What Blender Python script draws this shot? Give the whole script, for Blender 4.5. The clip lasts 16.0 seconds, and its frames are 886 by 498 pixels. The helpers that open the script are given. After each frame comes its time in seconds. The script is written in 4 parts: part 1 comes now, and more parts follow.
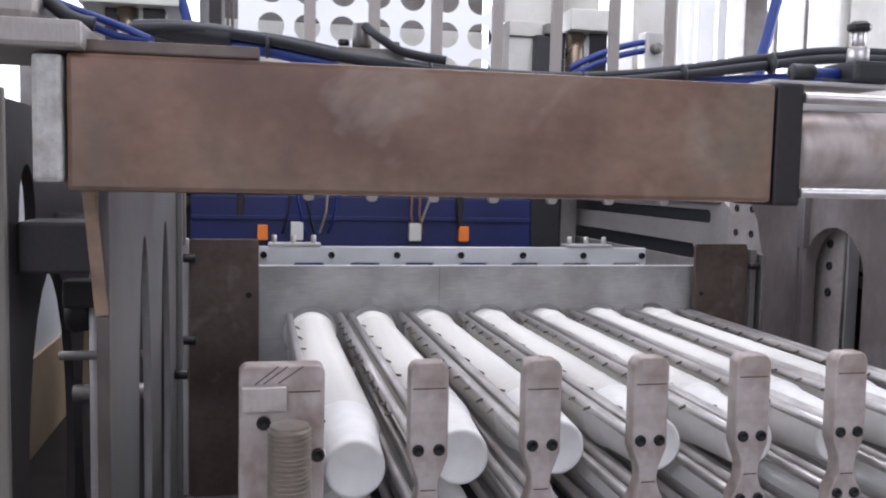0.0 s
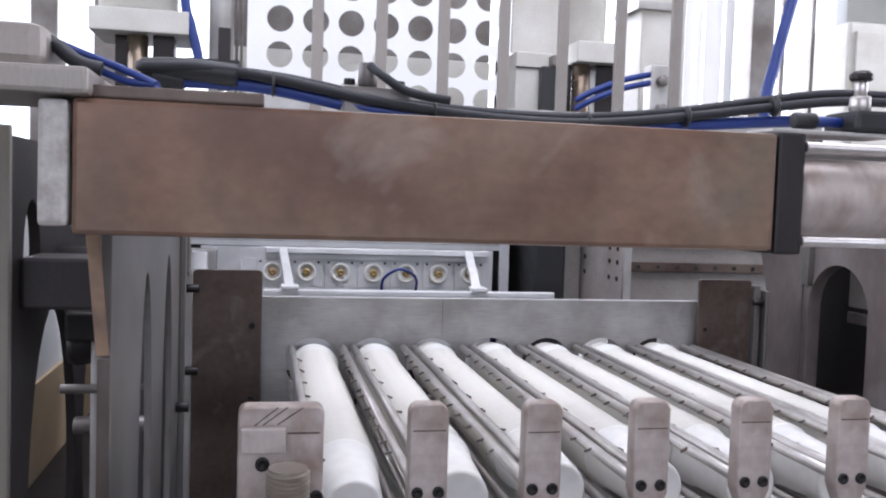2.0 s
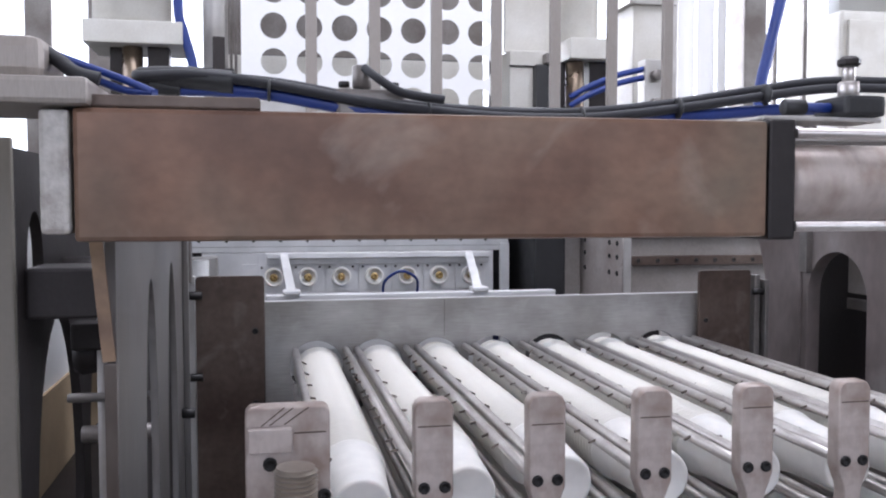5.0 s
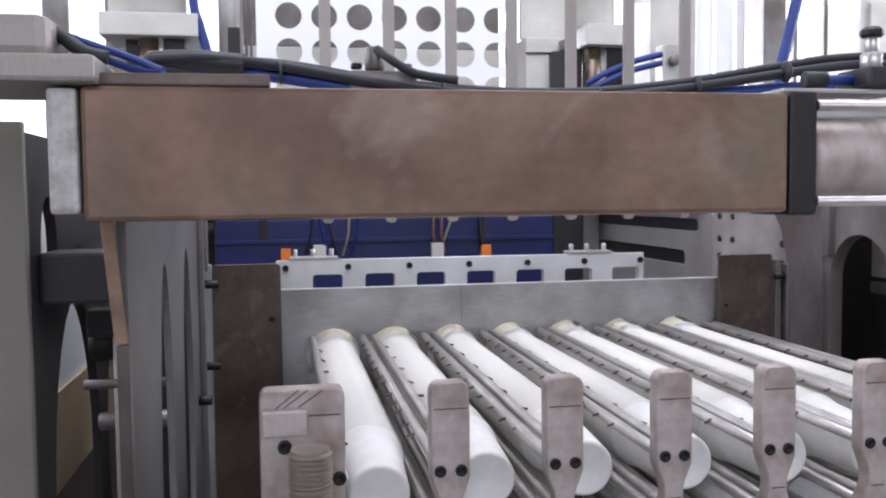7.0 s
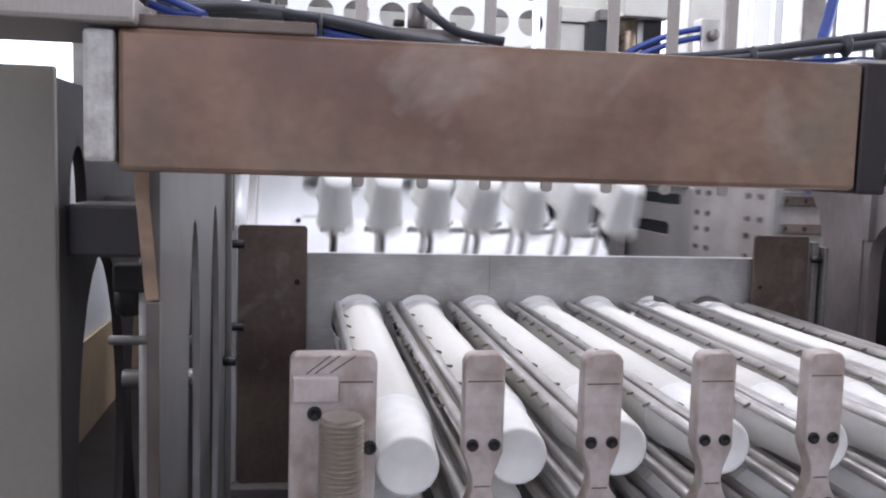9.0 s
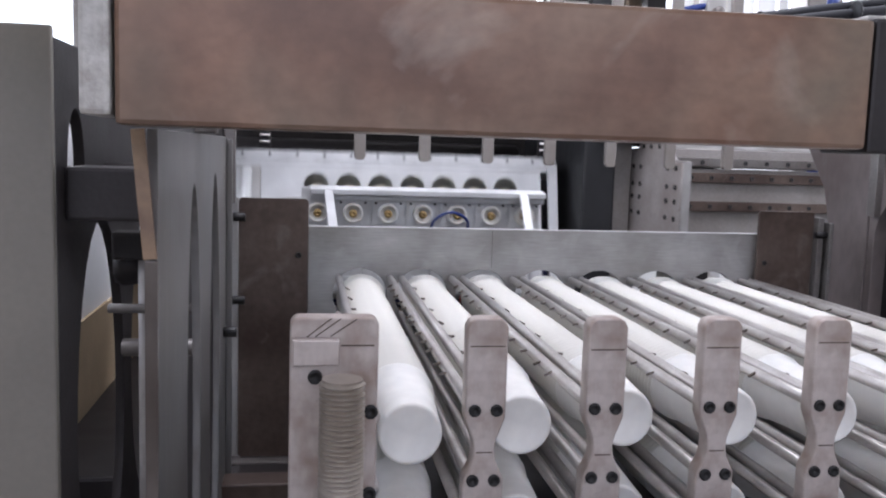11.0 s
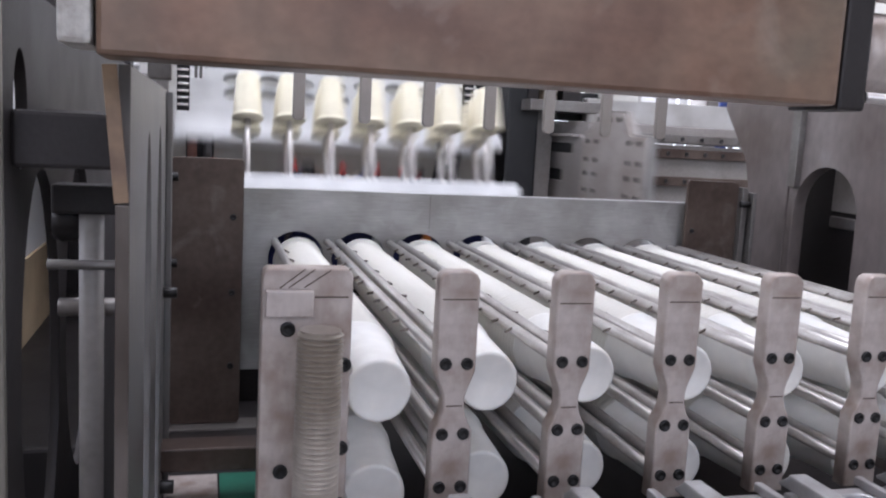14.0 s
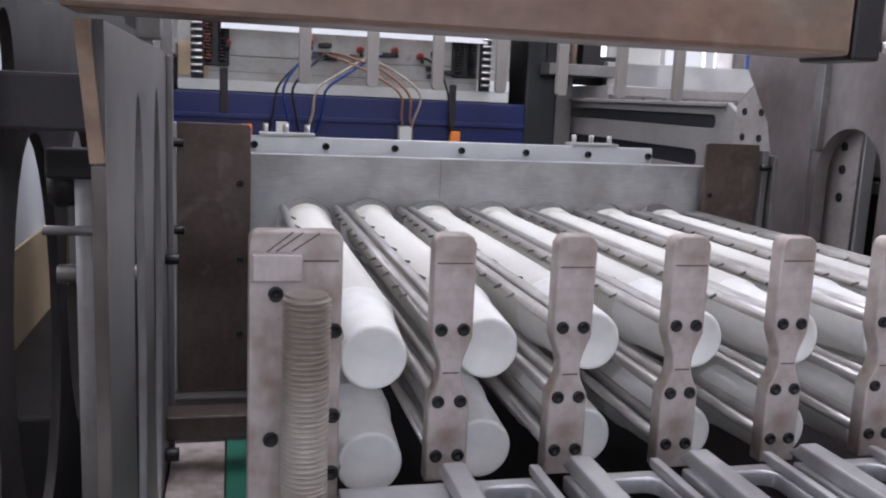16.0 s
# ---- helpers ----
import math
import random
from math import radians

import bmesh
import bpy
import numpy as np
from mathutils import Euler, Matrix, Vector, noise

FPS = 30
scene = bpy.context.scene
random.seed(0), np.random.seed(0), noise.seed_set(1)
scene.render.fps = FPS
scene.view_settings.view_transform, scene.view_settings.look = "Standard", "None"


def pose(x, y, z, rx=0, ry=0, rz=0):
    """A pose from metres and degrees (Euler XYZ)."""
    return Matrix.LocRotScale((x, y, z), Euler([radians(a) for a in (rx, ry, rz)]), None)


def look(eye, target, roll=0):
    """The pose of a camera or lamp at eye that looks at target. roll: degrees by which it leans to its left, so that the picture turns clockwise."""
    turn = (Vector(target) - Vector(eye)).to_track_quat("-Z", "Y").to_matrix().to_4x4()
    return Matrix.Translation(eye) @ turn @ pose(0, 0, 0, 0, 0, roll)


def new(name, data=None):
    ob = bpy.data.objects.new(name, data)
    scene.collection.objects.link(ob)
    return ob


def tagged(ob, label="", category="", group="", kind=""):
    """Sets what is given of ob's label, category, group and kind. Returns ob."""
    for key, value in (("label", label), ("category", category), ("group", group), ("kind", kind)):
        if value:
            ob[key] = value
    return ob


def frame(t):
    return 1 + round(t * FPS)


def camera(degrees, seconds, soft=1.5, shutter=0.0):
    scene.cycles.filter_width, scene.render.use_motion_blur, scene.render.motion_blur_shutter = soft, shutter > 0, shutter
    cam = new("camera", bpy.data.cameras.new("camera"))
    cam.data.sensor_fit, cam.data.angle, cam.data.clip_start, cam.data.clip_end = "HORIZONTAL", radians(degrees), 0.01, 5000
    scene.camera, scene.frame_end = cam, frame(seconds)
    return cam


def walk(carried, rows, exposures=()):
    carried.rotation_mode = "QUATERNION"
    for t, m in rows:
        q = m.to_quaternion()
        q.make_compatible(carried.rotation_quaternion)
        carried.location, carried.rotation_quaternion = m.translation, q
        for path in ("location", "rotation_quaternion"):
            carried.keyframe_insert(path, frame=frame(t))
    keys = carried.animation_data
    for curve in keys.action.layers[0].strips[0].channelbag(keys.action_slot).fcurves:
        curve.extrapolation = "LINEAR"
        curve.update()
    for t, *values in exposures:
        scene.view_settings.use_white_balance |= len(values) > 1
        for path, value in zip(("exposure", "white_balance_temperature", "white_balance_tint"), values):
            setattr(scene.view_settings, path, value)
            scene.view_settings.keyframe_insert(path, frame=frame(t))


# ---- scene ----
cam = camera(53.3, 16.0, soft=2.1, shutter=0.5)
PATH = [
    (0, (-0.159, -0.866, 1.325), (0.252, 1.085, 1.163), 1.2),
    (0.5, (-0.157, -0.869, 1.331), (0.26, 1.079, 1.146), 1.6),
    (1, (-0.156, -0.862, 1.336), (0.241, 1.091, 1.168), 1.8),
    (1.5, (-0.155, -0.865, 1.347), (0.238, 1.092, 1.222), 2.0),
    (2, (-0.156, -0.867, 1.343), (0.242, 1.09, 1.235), 1.9),
    (2.5, (-0.152, -0.872, 1.345), (0.262, 1.082, 1.245), 1.7),
    (3, (-0.154, -0.873, 1.345), (0.262, 1.081, 1.26), 1.7),
    (3.5, (-0.153, -0.868, 1.342), (0.247, 1.089, 1.242), 1.4),
    (6, (-0.158, -0.883, 1.335), (0.249, 1.072, 1.231), -0.4),
    (6.5, (-0.156, -0.877, 1.33), (0.234, 1.081, 1.212), -0.3),
    (7, (-0.15, -0.868, 1.326), (0.205, 1.096, 1.206), -0.6),
    (7.5, (-0.156, -0.859, 1.322), (0.186, 1.107, 1.196), -0.2),
    (8, (-0.152, -0.858, 1.31), (0.172, 1.113, 1.2), -0.4),
    (8.5, (-0.166, -0.841, 1.321), (0.151, 1.128, 1.167), 1.5),
    (11, (-0.164, -0.822, 1.298), (0.146, 1.141, 1.076), 1.8),
    (11.5, (-0.168, -0.84, 1.293), (0.187, 1.118, 1.09), 1.7),
    (12, (-0.177, -0.857, 1.288), (0.23, 1.092, 1.097), 1.7),
    (12.5, (-0.184, -0.85, 1.284), (0.249, 1.089, 1.052), 2.0),
    (13, (-0.212, -0.839, 1.293), (0.267, 1.088, 1.054), 3.6),
    (13.5, (-0.217, -0.814, 1.282), (0.306, 1.102, 1.047), 2.4),
    (14, (-0.225, -0.803, 1.272), (0.297, 1.11, 1.005), 3.1),
    (14.5, (-0.215, -0.797, 1.27), (0.252, 1.124, 0.971), 3.2),
    (15, (-0.198, -0.793, 1.27), (0.292, 1.119, 0.948), 2.8),
    (15.5, (-0.193, -0.788, 1.264), (0.275, 1.129, 0.938), 2.6),
    (16, (-0.19, -0.784, 1.263), (0.276, 1.132, 0.925), 2.6),
]
walk(cam, [(t, look(eye, target, roll)) for t, eye, target, roll in PATH], [(t, ev, 5850, 17) for t, ev in ((0.0, 0.19), (2.5, 0.23), (3.5, 0.2), (6.5, 0.2), (7.5, 0.25), (8.5, 0.29), (11.0, 0.24), (12.5, 0.24), (14.0, 0.25), (15.0, 0.23), (16.0, 0.2))])

# ---- world and light ----
world = bpy.data.worlds.new("world")
scene.world = world
world.use_nodes = True
wn = world.node_tree
sky = wn.nodes.new("ShaderNodeTexSky")
sky.sky_type, sky.sun_disc = "NISHITA", False
sky.sun_elevation, sky.sun_rotation = radians(50), radians(200)
wn.links.new(sky.outputs[0], wn.nodes["Background"].inputs[0])
wn.nodes["Background"].inputs[1].default_value = 0.15


def window_light(name, eye, target, sx, sy, power, colour=(1.0, 0.975, 0.94)):
    """Daylight of one window, as an area lamp in its opening."""
    d = bpy.data.lights.new(name, "AREA")
    d.shape, d.size, d.size_y, d.energy, d.color = "RECTANGLE", sx, sy, power, colour
    ob = new(name, d)
    ob.matrix_world = look(eye, target)
    return ob


window_light("window_light", (0.6, 7.7, 3.2), (0.4, 0.0, 1.6), 8.0, 3.2, 450)
window_light("window_light", (6.7, 2.0, 3.0), (0.4, 0.6, 1.1), 6.0, 3.0, 300)
window_light("window_light", (-4.7, 1.5, 3.2), (0.0, 0.6, 1.1), 5.5, 3.0, 130)
window_light("window_light", (0.2, -5.7, 3.5), (0.2, 0.5, 1.1), 6.0, 1.8, 86, (1.0, 0.93, 0.87))
window_light("skylight", (0.6, 0.2, 4.95), (0.6, 0.2, 0.0), 3.4, 3.0, 155)

# ---- materials ----


def material(name, base, rough=0.5, metal=0.0, vary=0.25, size=8.0, fine=120.0, bump=0.15, other=None, streak=None, coat=0.0,
             sss=0.0, spread=(0.35, 0.68), tint=None, tint_size=3.0, scuff=None, scuff_size=11.0, scuff_from=0.58):
    """A surface with large stains and fine grain. other: the stain's colour; streak: scales along x, y, z."""
    m = bpy.data.materials.new(name)
    m.use_nodes = True
    nt = m.node_tree
    n, l = nt.nodes, nt.links
    p = n["Principled BSDF"]
    p.inputs["Roughness"].default_value, p.inputs["Metallic"].default_value = rough, metal
    p.inputs["Coat Weight"].default_value = coat
    if sss:
        p.inputs["Subsurface Weight"].default_value = sss
        p.inputs["Subsurface Radius"].default_value = (0.02, 0.018, 0.016)
        p.inputs["Subsurface Scale"].default_value = 0.4
    tc, mp = n.new("ShaderNodeTexCoord"), n.new("ShaderNodeMapping")
    l.new(tc.outputs["Object"], mp.inputs[0])
    if streak:
        mp.inputs["Scale"].default_value = streak
    big, small = n.new("ShaderNodeTexNoise"), n.new("ShaderNodeTexNoise")
    big.inputs["Scale"].default_value, big.inputs["Detail"].default_value = size, 6
    small.inputs["Scale"].default_value, small.inputs["Detail"].default_value = fine, 4
    l.new(tc.outputs["Object"], big.inputs[0])
    l.new(mp.outputs[0], small.inputs[0])
    ramp = n.new("ShaderNodeValToRGB")
    dark = other or tuple(c * (1 - vary) for c in base)
    ramp.color_ramp.elements[0].position, ramp.color_ramp.elements[1].position = spread
    ramp.color_ramp.elements[0].color, ramp.color_ramp.elements[1].color = (*dark, 1), (*base, 1)
    l.new(big.outputs[0], ramp.inputs[0])
    colour = ramp.outputs[0]
    if tint:
        zone, zcut, wash = n.new("ShaderNodeTexNoise"), n.new("ShaderNodeMapRange"), n.new("ShaderNodeMix")
        zone.inputs["Scale"].default_value, zone.inputs["Detail"].default_value = tint_size, 3
        zcut.inputs["From Min"].default_value, zcut.inputs["From Max"].default_value, zcut.inputs["To Max"].default_value = 0.42, 0.6, 0.85
        l.new(tc.outputs["Object"], zone.inputs[0])
        l.new(zone.outputs[0], zcut.inputs[0])
        wash.data_type = "RGBA"
        wash.inputs[7].default_value = (*tint, 1)
        l.new(zcut.outputs[0], wash.inputs[0])
        l.new(colour, wash.inputs[6])
        colour = wash.outputs[2]
    mix = n.new("ShaderNodeMix")
    mix.data_type, mix.blend_type = "RGBA", "MULTIPLY"
    mix.inputs[0].default_value = 1.0
    grain = n.new("ShaderNodeMapRange")
    grain.inputs["From Min"].default_value, grain.inputs["From Max"].default_value = 0.25, 0.75
    grain.inputs["To Min"].default_value, grain.inputs["To Max"].default_value = 1 - vary * 0.7, 1.0
    l.new(small.outputs[0], grain.inputs[0])
    if scuff:
        patch, cut, over = n.new("ShaderNodeTexNoise"), n.new("ShaderNodeMapRange"), n.new("ShaderNodeMix")
        patch.inputs["Scale"].default_value, patch.inputs["Detail"].default_value, patch.inputs["Distortion"].default_value = scuff_size, 8, 0.6
        shift = n.new("ShaderNodeMapping")
        shift.inputs["Location"].default_value = (3.1, 1.7, 0.4)
        l.new(tc.outputs["Object"], shift.inputs[0])
        l.new(shift.outputs[0], patch.inputs[0])
        cut.inputs["From Min"].default_value, cut.inputs["From Max"].default_value = scuff_from, scuff_from + 0.14
        cut.inputs["To Max"].default_value = 0.5
        l.new(patch.outputs[0], cut.inputs[0])
        over.data_type = "RGBA"
        over.inputs[7].default_value = (*scuff, 1)
        l.new(cut.outputs[0], over.inputs[0])
        l.new(colour, over.inputs[6])
        l.new(over.outputs[2], mix.inputs[6])
    else:
        l.new(colour, mix.inputs[6])
    l.new(grain.outputs[0], mix.inputs[7])
    l.new(mix.outputs[2], p.inputs["Base Color"])
    rr = n.new("ShaderNodeMapRange")
    rr.inputs["To Min"].default_value, rr.inputs["To Max"].default_value = max(0.03, rough - 0.12), min(1, rough + 0.12)
    l.new(big.outputs[0], rr.inputs[0])
    l.new(rr.outputs[0], p.inputs["Roughness"])
    if bump:
        b = n.new("ShaderNodeBump")
        b.inputs["Strength"].default_value, b.inputs["Distance"].default_value = bump, 0.002
        l.new(small.outputs[0], b.inputs["Height"])
        l.new(b.outputs[0], p.inputs["Normal"])
    return m


BEAM = material("worn_brown_steel", (0.29, 0.165, 0.11), 0.34, 0.35, 0.3, 6, 70, 0.06, (0.115, 0.062, 0.042), (1, 1, 1.4), spread=(0.36, 0.64), tint=(0.165, 0.135, 0.1), tint_size=3.4, scuff=(0.36, 0.3, 0.25), scuff_size=9, scuff_from=0.6)
BRACKET = material("dark_brown_steel", (0.165, 0.125, 0.102), 0.4, 0.4, 0.35, 5, 80, 0.1, (0.065, 0.042, 0.034), scuff=(0.24, 0.2, 0.17), scuff_size=14, scuff_from=0.6)
ALU = material("worn_aluminium", (0.55, 0.54, 0.53), 0.42, 0.55, 0.2, 9, 220, 0.12, (0.42, 0.4, 0.38), (1, 1, 9))
ALU_PINK = material("smeared_aluminium", (0.53, 0.465, 0.43), 0.45, 0.3, 0.2, 30, 60, 0.08, (0.33, 0.25, 0.21), (3, 1, 1), spread=(0.32, 0.6), scuff=(0.2, 0.15, 0.13), scuff_size=26, scuff_from=0.63)
PLATE = material("brushed_plate", (0.5, 0.49, 0.475), 0.38, 0.5, 0.35, 9, 45, 0.1, (0.31, 0.295, 0.28), (0.5, 1, 14), scuff=(0.58, 0.57, 0.56), scuff_size=13, scuff_from=0.57)
STEEL = material("grey_steel", (0.26, 0.247, 0.235), 0.4, 0.5, 0.3, 6, 120, 0.12, (0.14, 0.12, 0.11), scuff=(0.12, 0.1, 0.09), scuff_size=7, scuff_from=0.6)
# near black: the low light around the inner plates is put into this colour
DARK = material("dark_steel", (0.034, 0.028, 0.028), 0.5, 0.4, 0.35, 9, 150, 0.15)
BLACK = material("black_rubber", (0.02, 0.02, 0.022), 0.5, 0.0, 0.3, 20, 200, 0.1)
FINGER = material("dull_aluminium", (0.33, 0.3, 0.275), 0.45, 0.4, 0.2, 12, 120, 0.08, (0.3, 0.265, 0.24), (6, 1, 1))
BOLT = material("black_oxide_bolt", (0.03, 0.028, 0.028), 0.4, 0.5, 0.3, 60, 300, 0.1)
ROD = material("polished_rod", (0.68, 0.655, 0.63), 0.34, 0.85, 0.2, 12, 200, 0.04, (0.48, 0.44, 0.42))
THREAD = material("oily_thread", (0.52, 0.47, 0.42), 0.38, 0.6, 0.3, 14, 90, 0.08, (0.36, 0.31, 0.26))
TAB = material("dull_brown_tab", (0.17, 0.14, 0.12), 0.5, 0.3, 0.3, 40, 200, 0.05)
RUST = material("rusty_spring", (0.16, 0.05, 0.03), 0.6, 0.3, 0.4, 30, 200, 0.2, (0.05, 0.025, 0.02))
WALL_STEEL = material("stained_wall_steel", (0.27, 0.235, 0.225), 0.42, 0.3, 0.3, 4, 60, 0.1, (0.14, 0.11, 0.1), (1, 1, 0.5), scuff=(0.36, 0.33, 0.32), scuff_size=5, scuff_from=0.58)
PANEL_PALE = material("pale_bolted_plate", (0.47, 0.435, 0.41), 0.45, 0.15, 0.25, 8, 90, 0.06, (0.33, 0.28, 0.25), scuff=(0.2, 0.16, 0.14), scuff_size=12, scuff_from=0.62)
CASTING = material("grey_white_casting", (0.43, 0.415, 0.385), 0.5, 0.1, 0.25, 9, 120, 0.06, (0.34, 0.31, 0.27), scuff=(0.2, 0.16, 0.12), scuff_size=14, scuff_from=0.6)
BRIGHT_WORN = material("worn_bright_aluminium", (0.62, 0.61, 0.61), 0.34, 0.6, 0.2, 14, 160, 0.08, (0.42, 0.4, 0.4), (1, 6, 1))
BRIGHT = material("bright_aluminium", (0.8, 0.8, 0.8), 0.36, 0.25, 0.1, 10, 200, 0.05, (0.66, 0.66, 0.66))
SIDE = material("stained_brown_steel", (0.17, 0.145, 0.13), 0.42, 0.45, 0.3, 6, 90, 0.12, (0.08, 0.062, 0.052), (1, 1, 0.4), scuff=(0.26, 0.23, 0.21), scuff_size=6, scuff_from=0.6)
SIDE_PALE = material("brushed_side_steel", (0.225, 0.22, 0.217), 0.4, 0.5, 0.35, 5, 40, 0.1, (0.19, 0.175, 0.165), (1, 6, 0.35), scuff=(0.14, 0.12, 0.11), scuff_size=7, scuff_from=0.6)
EDGE = material("yellowed_edge", (0.3, 0.2, 0.125), 0.55, 0.1, 0.3, 20, 120, 0.1, (0.16, 0.1, 0.07))
STACK = material("nested_plastic", (0.73, 0.71, 0.65), 0.5, 0.0, 0.16, 9, 60, 0.04, (0.66, 0.63, 0.57), None, 0.0, 0.2)
CUP = material("white_plastic", (0.83, 0.81, 0.765), 0.46, 0.0, 0.1, 16, 70, 0.03, None, None, 0.0, 0.3)
PLUG = material("cream_plug", (0.78, 0.72, 0.55), 0.55, 0.0, 0.1, 25, 150, 0.06)
BLUE = material("blue_paint", (0.009, 0.015, 0.1), 0.42, 0.0, 0.3, 6, 120, 0.05)
CREAM = material("grey_white_paint", (0.62, 0.61, 0.57), 0.45, 0.0, 0.15, 6, 140, 0.05, (0.5, 0.48, 0.43))
PANEL = material("grey_panel_paint", (0.32, 0.295, 0.28), 0.5, 0.05, 0.25, 5, 90, 0.06, (0.24, 0.215, 0.2), scuff=(0.17, 0.15, 0.14), scuff_size=9, scuff_from=0.62)
WHITE = material("white_sheet", (0.85, 0.85, 0.85), 0.5, 0.0, 0.04, 5, 60, 0.02)
GREEN_GREY = material("grey_green_paint", (0.2, 0.18, 0.15), 0.5, 0.0, 0.15, 6, 130, 0.06)
ORANGE = material("orange_plastic", (0.75, 0.2, 0.02), 0.45, 0.0, 0.1, 20, 120, 0.03)
HOSE_BLUE = material("blue_hose", (0.009, 0.033, 0.2), 0.45, 0.0, 0.15, 20, 200, 0.03)
HOSE_GREY = material("grey_hose", (0.013, 0.013, 0.018), 0.62, 0.0, 0.2, 30, 250, 0.08)
WIRE_BROWN = material("brown_cable", (0.3, 0.14, 0.07), 0.5, 0.0, 0.2, 30, 200, 0.02)
WIRE_GREY = material("beige_cable", (0.42, 0.36, 0.28), 0.5, 0.0, 0.2, 30, 200, 0.02)
RED = material("red_plastic", (0.5, 0.02, 0.015), 0.4, 0.0, 0.15, 20, 120, 0.02)
COLUMN = material("oiled_column", (0.36, 0.29, 0.22), 0.3, 0.8, 0.25, 10, 90, 0.04, (0.2, 0.15, 0.11))
BRASS = material("brass", (0.55, 0.4, 0.18), 0.3, 0.9, 0.2, 12, 150, 0.04)
CARD = material("cardboard", (0.5, 0.38, 0.24), 0.8, 0.0, 0.15, 7, 120, 0.06)
GREEN = material("green_mat", (0.02, 0.16, 0.1), 0.6, 0.0, 0.2, 9, 120, 0.05)
CONCRETE = material("concrete_floor", (0.28, 0.27, 0.26), 0.7, 0.0, 0.25, 3, 60, 0.15)
PAINTED_WALL = material("hall_wall", (0.62, 0.62, 0.6), 0.8, 0.0, 0.1, 2, 50, 0.05)
WELD = material("grey_weld", (0.58, 0.56, 0.53), 0.6, 0.3, 0.3, 40, 160, 0.5, (0.4, 0.37, 0.34))


def glow_material(name, colour, strength):
    m = bpy.data.materials.new(name)
    m.use_nodes = True
    p = m.node_tree.nodes["Principled BSDF"]
    p.inputs["Base Color"].default_value = (0.8, 0.8, 0.8, 1)
    p.inputs["Emission Color"].default_value = (*colour, 1)
    p.inputs["Emission Strength"].default_value = strength
    return m


DAY = glow_material("bright_daylight", (0.92, 0.95, 1.0), 1.6)

# ---- mesh helpers ----


def box(bm, x0, x1, y0, y1, z0, z1, bevel=0.0, m=None):
    c = Matrix.Translation(((x0 + x1) / 2, (y0 + y1) / 2, (z0 + z1) / 2)) @ Matrix.Diagonal((x1 - x0, y1 - y0, z1 - z0, 1))
    r = bmesh.ops.create_cube(bm, size=1, matrix=(m or Matrix()) @ c)
    if bevel:
        es = list({e for v in r["verts"] for e in v.link_edges})
        bmesh.ops.bevel(bm, geom=es, offset=bevel, segments=2, affect="EDGES", profile=0.6)
    return bm


def lathe(bm, profile, m, seg=24, smooth=True):
    """Turns (radius, height) pairs round the local z axis of m."""
    rings = []
    for r, h in profile:
        rings.append([bm.verts.new(m @ Vector((r * math.cos(a), r * math.sin(a), h))) for a in (2 * math.pi * i / seg for i in range(seg))]
                     if r > 1e-6 else [bm.verts.new(m @ Vector((0, 0, h)))])
    for p, q in zip(rings, rings[1:]):
        for i in range(seg):
            j = (i + 1) % seg
            vs = [p[i % len(p)], p[j % len(p)], q[j % len(q)], q[i % len(q)]]
            vs = list(dict.fromkeys(vs))
            if len(vs) > 2:
                f = bm.faces.new(vs)
                f.smooth = smooth
    return bm


def along(p, q):
    """The pose at p whose z axis points to q."""
    return Matrix.Translation(p) @ (Vector(q) - Vector(p)).to_track_quat("Z", "Y").to_matrix().to_4x4()


def rod(bm, p, q, r, seg=14, chamfer=0.0):
    h = (Vector(q) - Vector(p)).length
    c = chamfer or r * 0.12
    return lathe(bm, [(0, 0), (r - c, 0), (r, c), (r, h - c), (r - c, h), (0, h)], along(p, q), seg)


def bolt(bm, p, way, r=0.006, h=0.005, seg=10):
    """A socket-head screw: a drum with a recess."""
    q = Vector(p) + Vector(way).normalized()
    return lathe(bm, [(0, -0.002), (r, -0.002), (r, h * 0.8), (r * 0.88, h), (r * 0.5, h), (r * 0.46, h * 0.3), (0, h * 0.3)], along(p, q), seg)


def tube(bm, points, r, seg=10, steps=8):
    """A bent hose through points, smoothed."""
    ps = [Vector(p) for p in points]
    line = []
    for i in range(len(ps) - 1):
        a, b, c, d = ps[max(i - 1, 0)], ps[i], ps[i + 1], ps[min(i + 2, len(ps) - 1)]
        for k in range(steps):
            t = k / steps
            line.append(0.5 * (2 * b + (c - a) * t + (2 * a - 5 * b + 4 * c - d) * t * t + (3 * b - a - 3 * c + d) * t ** 3))
    line.append(ps[-1])
    rings = []
    up = Vector((0.13, 0.21, 0.97))
    for i, p in enumerate(line):
        w = (line[min(i + 1, len(line) - 1)] - line[max(i - 1, 0)]).normalized()
        s = w.cross(up).normalized()
        u = s.cross(w)
        rings.append([bm.verts.new(p + r * (math.cos(a) * s + math.sin(a) * u)) for a in (2 * math.pi * k / seg for k in range(seg))])
    for p, q in zip(rings, rings[1:]):
        for i in range(seg):
            bm.faces.new((p[i], p[(i + 1) % seg], q[(i + 1) % seg], q[i])).smooth = True
    bm.faces.new(rings[0][::-1])
    bm.faces.new(rings[-1])
    return bm


def circle(cx, cy, rx, ry=None, n=28):
    ry = ry or rx
    return [(cx + rx * math.cos(2 * math.pi * i / n), cy + ry * math.sin(2 * math.pi * i / n)) for i in range(n)]


